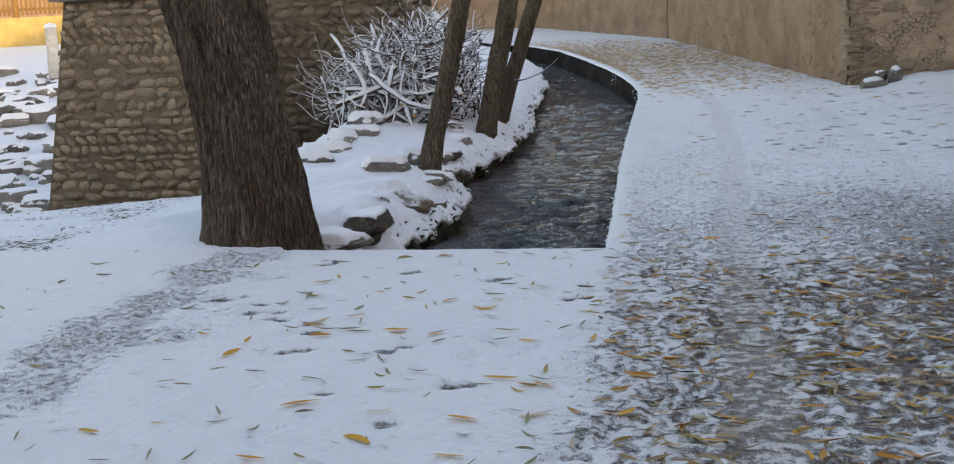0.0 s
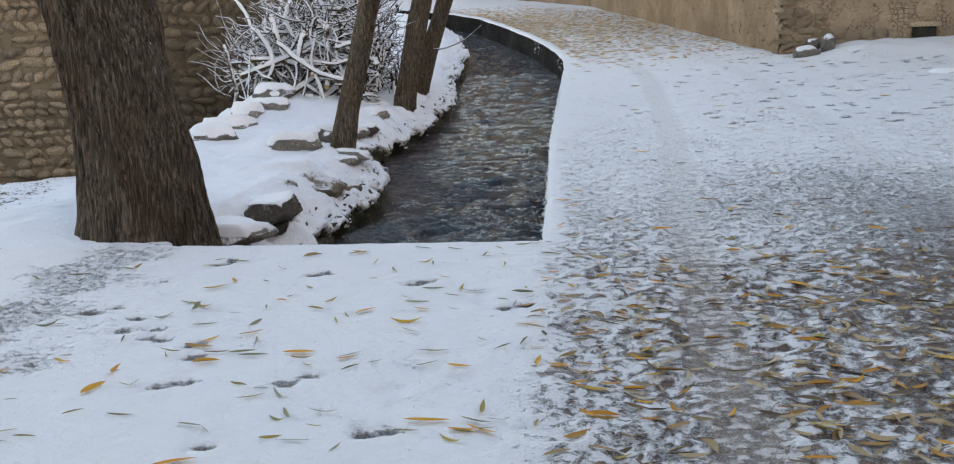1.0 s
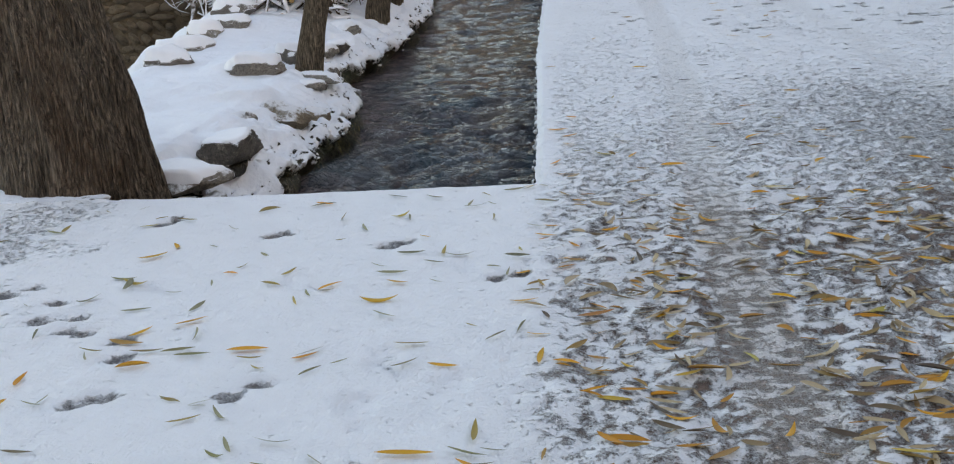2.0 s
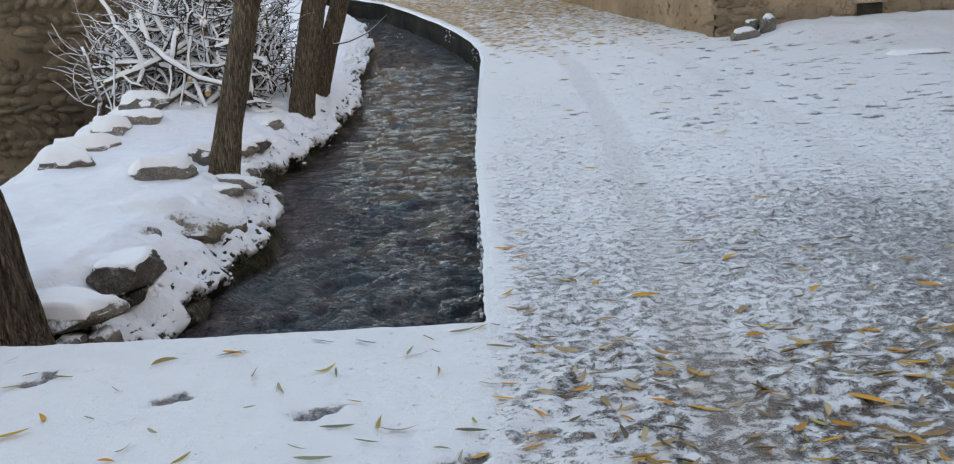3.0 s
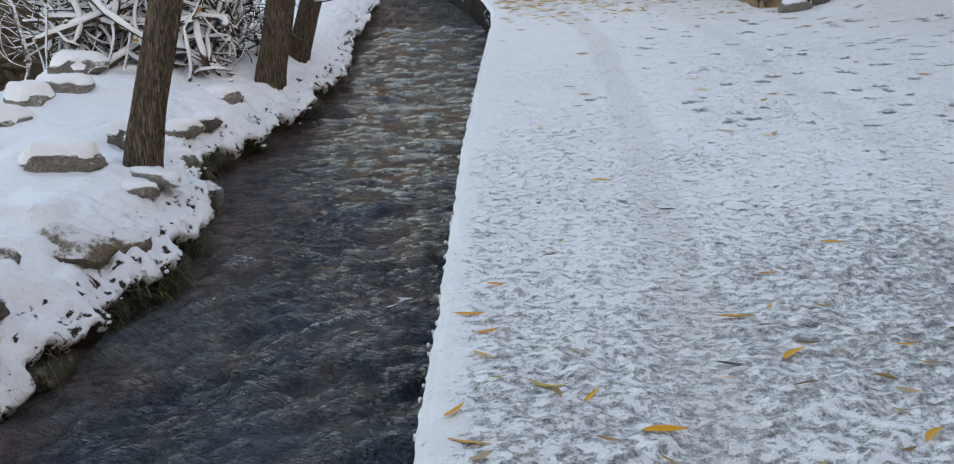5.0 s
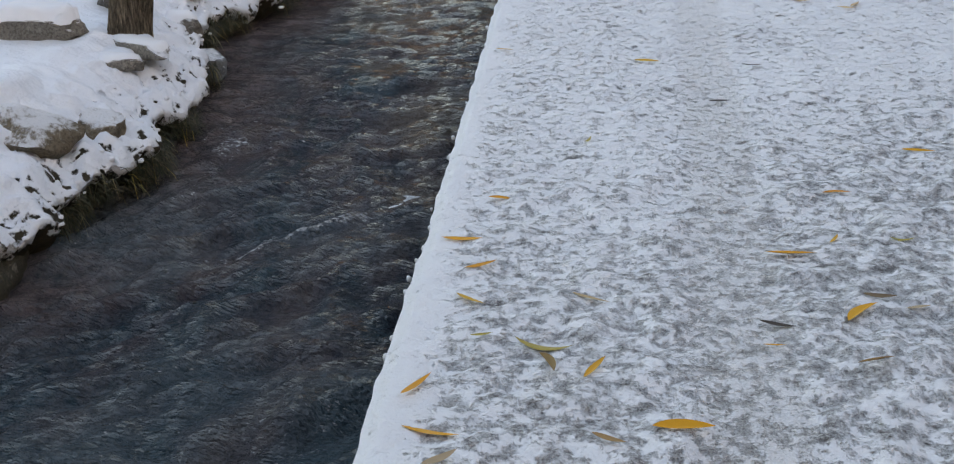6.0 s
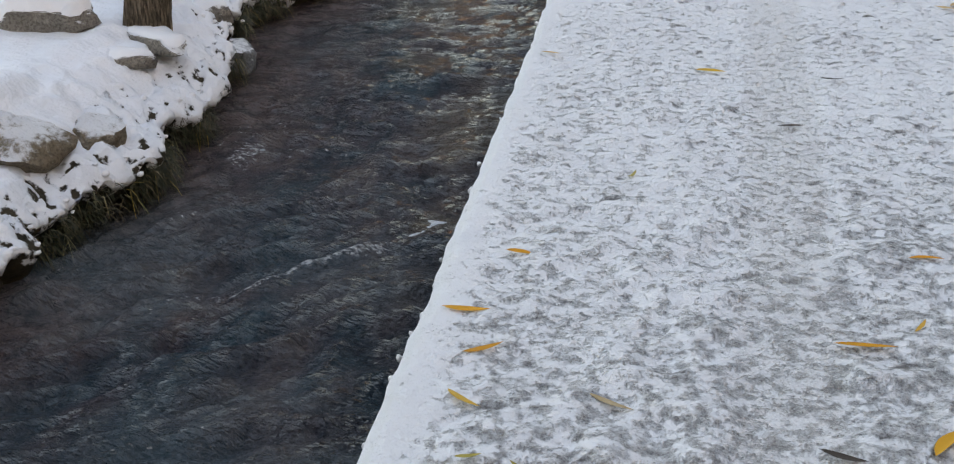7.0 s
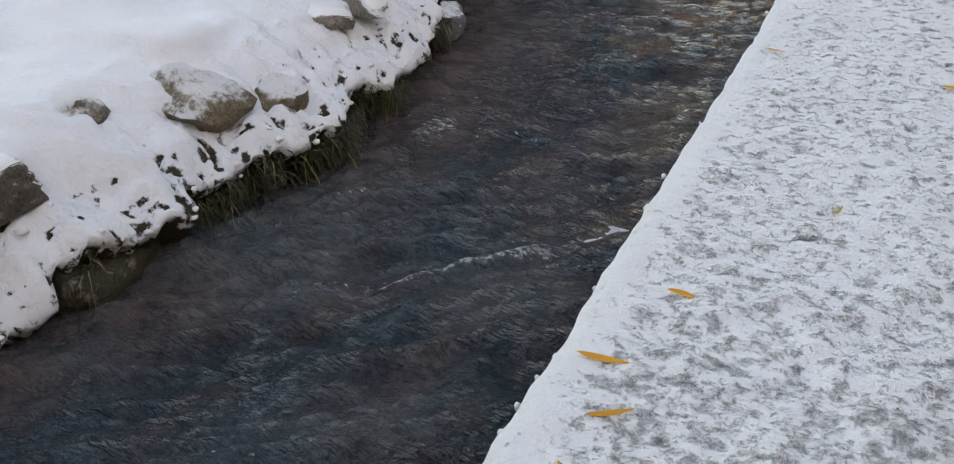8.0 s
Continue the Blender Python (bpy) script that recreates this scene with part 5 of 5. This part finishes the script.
def slab_top(rng):
    while True:
        x, y = rng.uniform(-4.2, -0.45), rng.uniform(3.0, 7.5)
        if rng.random() < 0.35 + 0.65 * float(smooth(-3.0, -0.8, x)):
            return x, y


litter("leaf_litter", 2300, near_lane, 7, "trodden faded willow leaves frozen into thin snow", 0.06, 0.13)
litter("leaf_litter", 9000, far_lane, 8, "yellow leaves strewn over the far lane", 0.10, 0.17, 1.4, far_leaf_mat)
litter("leaf_slivers", 210, slab_top, 9, "thin grey-green leaf slivers scattered on clean snow", 0.05, 0.14, 0.6, sliver_mat)


def snow_clumps():
    """Lumps of snow caught on the grass along the bank's lip."""
    rng = random.Random(19)
    bm = bmesh.new()
    bmesh.ops.create_icosphere(bm, subdivisions=1, radius=1.0)
    base = [p.co.copy() for p in bm.verts]
    tris = [tuple(p.index for p in f.verts) for f in bm.faces]
    bm.free()
    verts, faces = [], []
    for k in range(110):
        y = rng.uniform(8.2, 17.5) if rng.random() < 0.9 else rng.uniform(17.5, 26)
        s = abs(rng.gauss(0, 0.10)) - 0.008
        x = float(bank_x(y)) - s
        z = float(bank_flat(np.array(x), np.array(y)))
        r = rng.uniform(0.008, 0.020)
        if s < 0:
            z -= rng.uniform(0, 0.06)
        n = len(verts)
        for c in base:
            q = 1 + 0.5 * noise.noise(c * 1.5 + Vector((k, 0, 0)))
            verts.append((x + c.x * r * q * 1.2, y + c.y * r * q * 1.3, z - 0.002 + c.z * r * q * 0.7))
        faces += [tuple(i + n for i in t) for t in tris]
    for k in range(120):
        y = rng.choice((8.3, 8.6, 9.2, 9.5, 9.9, 10.6, 12.0, 14, 20.5, 24)) + rng.gauss(0, 0.22)
        x, r = float(edge_x(y)) + rng.uniform(-0.02, 0.012), rng.uniform(0.005, 0.016)
        z = float(rise(y)) - 0.03 - abs(rng.gauss(0, 0.12))
        n = len(verts)
        for c in base:
            q = 1 + 0.5 * noise.noise(c * 1.5 + Vector((k, 7, 0)))
            verts.append((x + c.x * r * q * 0.9, y + c.y * r * q * 1.2, z + c.z * r * q))
        faces += [tuple(i + n for i in t) for t in tris]
    tagged(new("snow_clumps", mesh_from("snow_clumps", verts, faces, snow_mat)), "small lumps of snow caught on bank grass and channel wall", "snow", kind="stuff")


snow_clumps()


# ---- yard behind the old wall ----
def fence():
    root = tagged(new("fence"), "sunlit yellow wooden picket fence on a low plastered base", "fence")
    bm = bmesh.new()
    box(bm, -27, -17, 34.0, 34.3, 1.2, 2.35, 0.03)
    part("base_wall", bm, yellow_mat, root, "low yellow plastered wall")
    for k in range(6):
        x = -26.6 + k * 1.9
        bm = bmesh.new()
        box(bm, x - 0.08, x + 0.08, 34.05, 34.2, 2.35, 3.5, 0.01)
        part("post", bm, fence_mat, root)
    for z in (2.55, 3.15):
        bm = bmesh.new()
        box(bm, -27, -17, 34.14, 34.19, z, z + 0.09, 0.008)
        part("rail", bm, fence_mat, root)
    bm = bmesh.new()
    box(bm, -0.045, 0.045, 0, 0.025, 2.42, 3.3, 0.006)
    first = part("picket", bm, fence_mat, root)
    for k in range(62):
        under("picket", first.data, root, pose(-26.8 + k * 0.158, 34.1, 0))
    bpy.data.objects.remove(first)


fence()
rng = random.Random(3)
for k in range(130):
    y = 18.0 + 12 * rng.random() ** 1.8
    x = -0.6 * y + rng.uniform(-2.6, 0.8)
    sx = rng.choice((0.2, 0.25, 0.3, 0.4, 0.5, 0.75)) * (1 if y < 24 else 1.4)
    z = float(bank_z(np.array(x), np.array(y)))
    boulder(x, y, z + 0.12 * sx, sx, sx * rng.uniform(0.6, 1), sx * 0.45, rng.uniform(0, 90), 100 + k, 0.04, 0.6, "snow-covered fieldstone on the yard's slope", "fieldstones of the yard", "stone")


def stone_post():
    bm = bmesh.new()
    bmesh.ops.create_cone(bm, cap_ends=True, segments=20, radius1=0.17, radius2=0.14, depth=1.3)
    ob = part("stone_post", bm, plain_material("pale_stone", (0.5, 0.45, 0.38), (0.7, 0.66, 0.58)), None)
    ob.location = (-16.2, 28.0, 1.25)
    tagged(ob, "pale round stone post capped with snow", "post")
    bm = bmesh.new()
    bmesh.ops.create_uvsphere(bm, u_segments=20, v_segments=10, radius=0.17)
    for p in bm.verts:
        p.co.z = p.co.z * (0.7 if p.co.z > 0 else 0.15) + 0.66
    part("snow_cap", bm, snow_mat, ob)


stone_post()

# coping slab with snow on the old wall
bm = bmesh.new()
box(bm, -9.75, -3.7, 16.86, 17.55, 2.14, 2.22, 0.02)
coping = part("coping", bm, plain_material("coping_stone", (0.10, 0.085, 0.07), (0.22, 0.19, 0.15)), wall_left, "weathered coping slabs")
bm = bmesh.new()
box(bm, -9.78, -3.7, 16.84, 17.56, 2.223, 2.36, 0.06)
part("snow", bm, snow_mat, wall_left, "snow lying on the coping")


# ---- cobbles of the old wall ----
def cobble_mesh(seed, n=9, rings=3, boxy=0.0):
    rng = random.Random(seed)
    verts, faces = [], []
    squash, skew = rng.uniform(1.9, 3.4) + boxy, rng.uniform(-0.2, 0.2)
    for k in range(rings):
        ph = math.pi / 2 * k / rings
        for t in range(n):
            a = 2 * math.pi * t / n
            c, s = math.cos(a), math.sin(a)
            q = (abs(c) ** squash + abs(s) ** squash) ** (-1 / squash)
            w = 1 + rng.uniform(-0.2, 0.16)
            verts.append((0.5 * c * q * math.cos(ph) * w + skew * s, -0.5 * math.sin(ph) * (0.9 + 0.1 * c), 0.5 * s * q * math.cos(ph) * w))
    verts.append((0, -0.5, 0))
    for k in range(rings - 1):
        for t in range(n):
            u = (t + 1) % n
            faces.append((k * n + t, k * n + u, (k + 1) * n + u, (k + 1) * n + t))
    for t in range(n):
        faces.append(((rings - 1) * n + t, (rings - 1) * n + (t + 1) % n, rings * n))
    return verts, faces


cobbles = [cobble_mesh(k) for k in range(14)]
cobble_data = [mesh_from("stone", v, f, cobble_mat) for v, f in cobbles]


def lay(wall, x0, x1, z0, z1, y_at, seed, single):
    """Courses of cobbles over a wall face. single tells which stones are pieces of their own; the rest is joined."""
    rng = random.Random(seed)
    verts, faces, z, n = [], [], z0, 0
    while z < z1:
        h = rng.uniform(0.10, 0.20)
        style = rng.choice(("flat", "flat", "lean", "back", "wide"))
        x = x0 + 0.19 * max(0, z + 1.45) + rng.uniform(-0.06, 0.05)
        while x < x1:
            w = {"flat": rng.uniform(0.15, 0.28), "lean": rng.uniform(0.14, 0.2), "back": rng.uniform(0.14, 0.2), "wide": rng.uniform(0.2, 0.38)}[style]
            tilt = {"flat": rng.gauss(0, 5), "lean": rng.gauss(38, 6), "back": rng.gauss(-38, 6), "wide": rng.gauss(0, 3)}[style]
            lw, lh = (w, h * 0.92) if style in ("flat", "wide") else (w * 1.15, h * 0.72)
            m = pose(x + w / 2, y_at(x) + 0.012, z + h / 2 + rng.uniform(-0.025, 0.025), 0, tilt + rng.gauss(0, 6), 0) @ Matrix.Diagonal((lw * rng.uniform(0.9, 1.15), rng.uniform(0.10, 0.25), lh * rng.uniform(0.84, 1.16), 1))
            k = rng.randrange(14)
            if rng.random() > 0.06:
                if single(x, z) and n < 300:
                    under("stone", cobble_data[k], wall, m)
                    n += 1
                else:
                    v, f = cobbles[k]
                    i = len(verts)
                    verts += [m @ Vector(p) for p in v]
                    faces += [tuple(j + i for j in q) for q in f]
            x += w
        z += h
    rest = under("stones", mesh_from("stones", verts, faces, cobble_mat), wall)
    rest["kind"] = "stuff"


lay(wall_left, -10.22, -3.78, -1.75, 2.1, lambda x: 17.0, 5, lambda x, z: -6.9 < x < -4.2 and z > -0.9)


# ---- rubble of the house wall: rough corner, footing and a dark block for the drain hole's shade ----
rubble_data = [mesh_from("stone", *cobble_mesh(40 + k, 11, 3, 5.0), rubble_mat, False) for k in range(14)]


def rubble():
    rng = random.Random(61)
    made = 0

    def put(x, y, z, w, h, d, turn):
        under("stone", rubble_data[rng.randrange(14)], wall_house, pose(x, y, z, 0, rng.gauss(0, 8), turn) @ Matrix.Diagonal((w, d, h, 1)))

    z = 0.15
    while z < 3.2:
        h = rng.uniform(0.07, 0.18)
        for k in range(rng.choice((1, 2, 2, 3))):
            put(2.78 + 0.26 * k + rng.uniform(-0.05, 0.09), 19.58 + rng.uniform(-0.02, 0.04), z + h / 2 + rng.uniform(-0.03, 0.03), rng.uniform(0.14, 0.34), h * rng.uniform(0.7, 1.05), rng.uniform(0.04, 0.10), 0)
        put(2.70 - 0.02 * z, 19.72 + rng.uniform(-0.03, 0.14), z + h / 2, rng.uniform(0.2, 0.5), h, rng.uniform(0.05, 0.12), -80)
        z += h * 0.93
    for row in range(2):
        x = 3.3
        while x < 8.2:
            w = rng.uniform(0.12, 0.28)
            if not (4.5 < x + w / 2 < 5.2 and row == 1):
                put(x + w / 2, 19.55 - (x - 2.7) * 0.023, 0.40 + row * 0.17 + rng.uniform(-0.03, 0.03), w * 1.02, rng.uniform(0.14, 0.2), rng.uniform(0.06, 0.14), 0)
            x += w
    x = 3.4
    while made < 46:
        x, zz = rng.uniform(3.3, 8.5), rng.uniform(1.3, 2.9)
        put(x, 19.57 - (x - 2.7) * 0.023, zz, rng.uniform(0.14, 0.34), rng.uniform(0.1, 0.18), rng.uniform(0.02, 0.05), 0)
        made += 1
    bm = bmesh.new()
    box(bm, 4.62, 5.08, 19.36, 19.5, 0.66, 0.74, 0.02)
    part("lintel", bm, rubble_mat, wall_house, "flat stone lintel over the drain hole")
    # no recess is cut: a solid dark box stands for the hole's shade
    bm = bmesh.new()
    box(bm, 4.68, 5.02, 19.40, 19.52, 0.50, 0.655, 0.01)
    part("hole_shade_block", bm, soil_mat, wall_house, "solid dark block painted as the shade in the drain hole")


rubble()
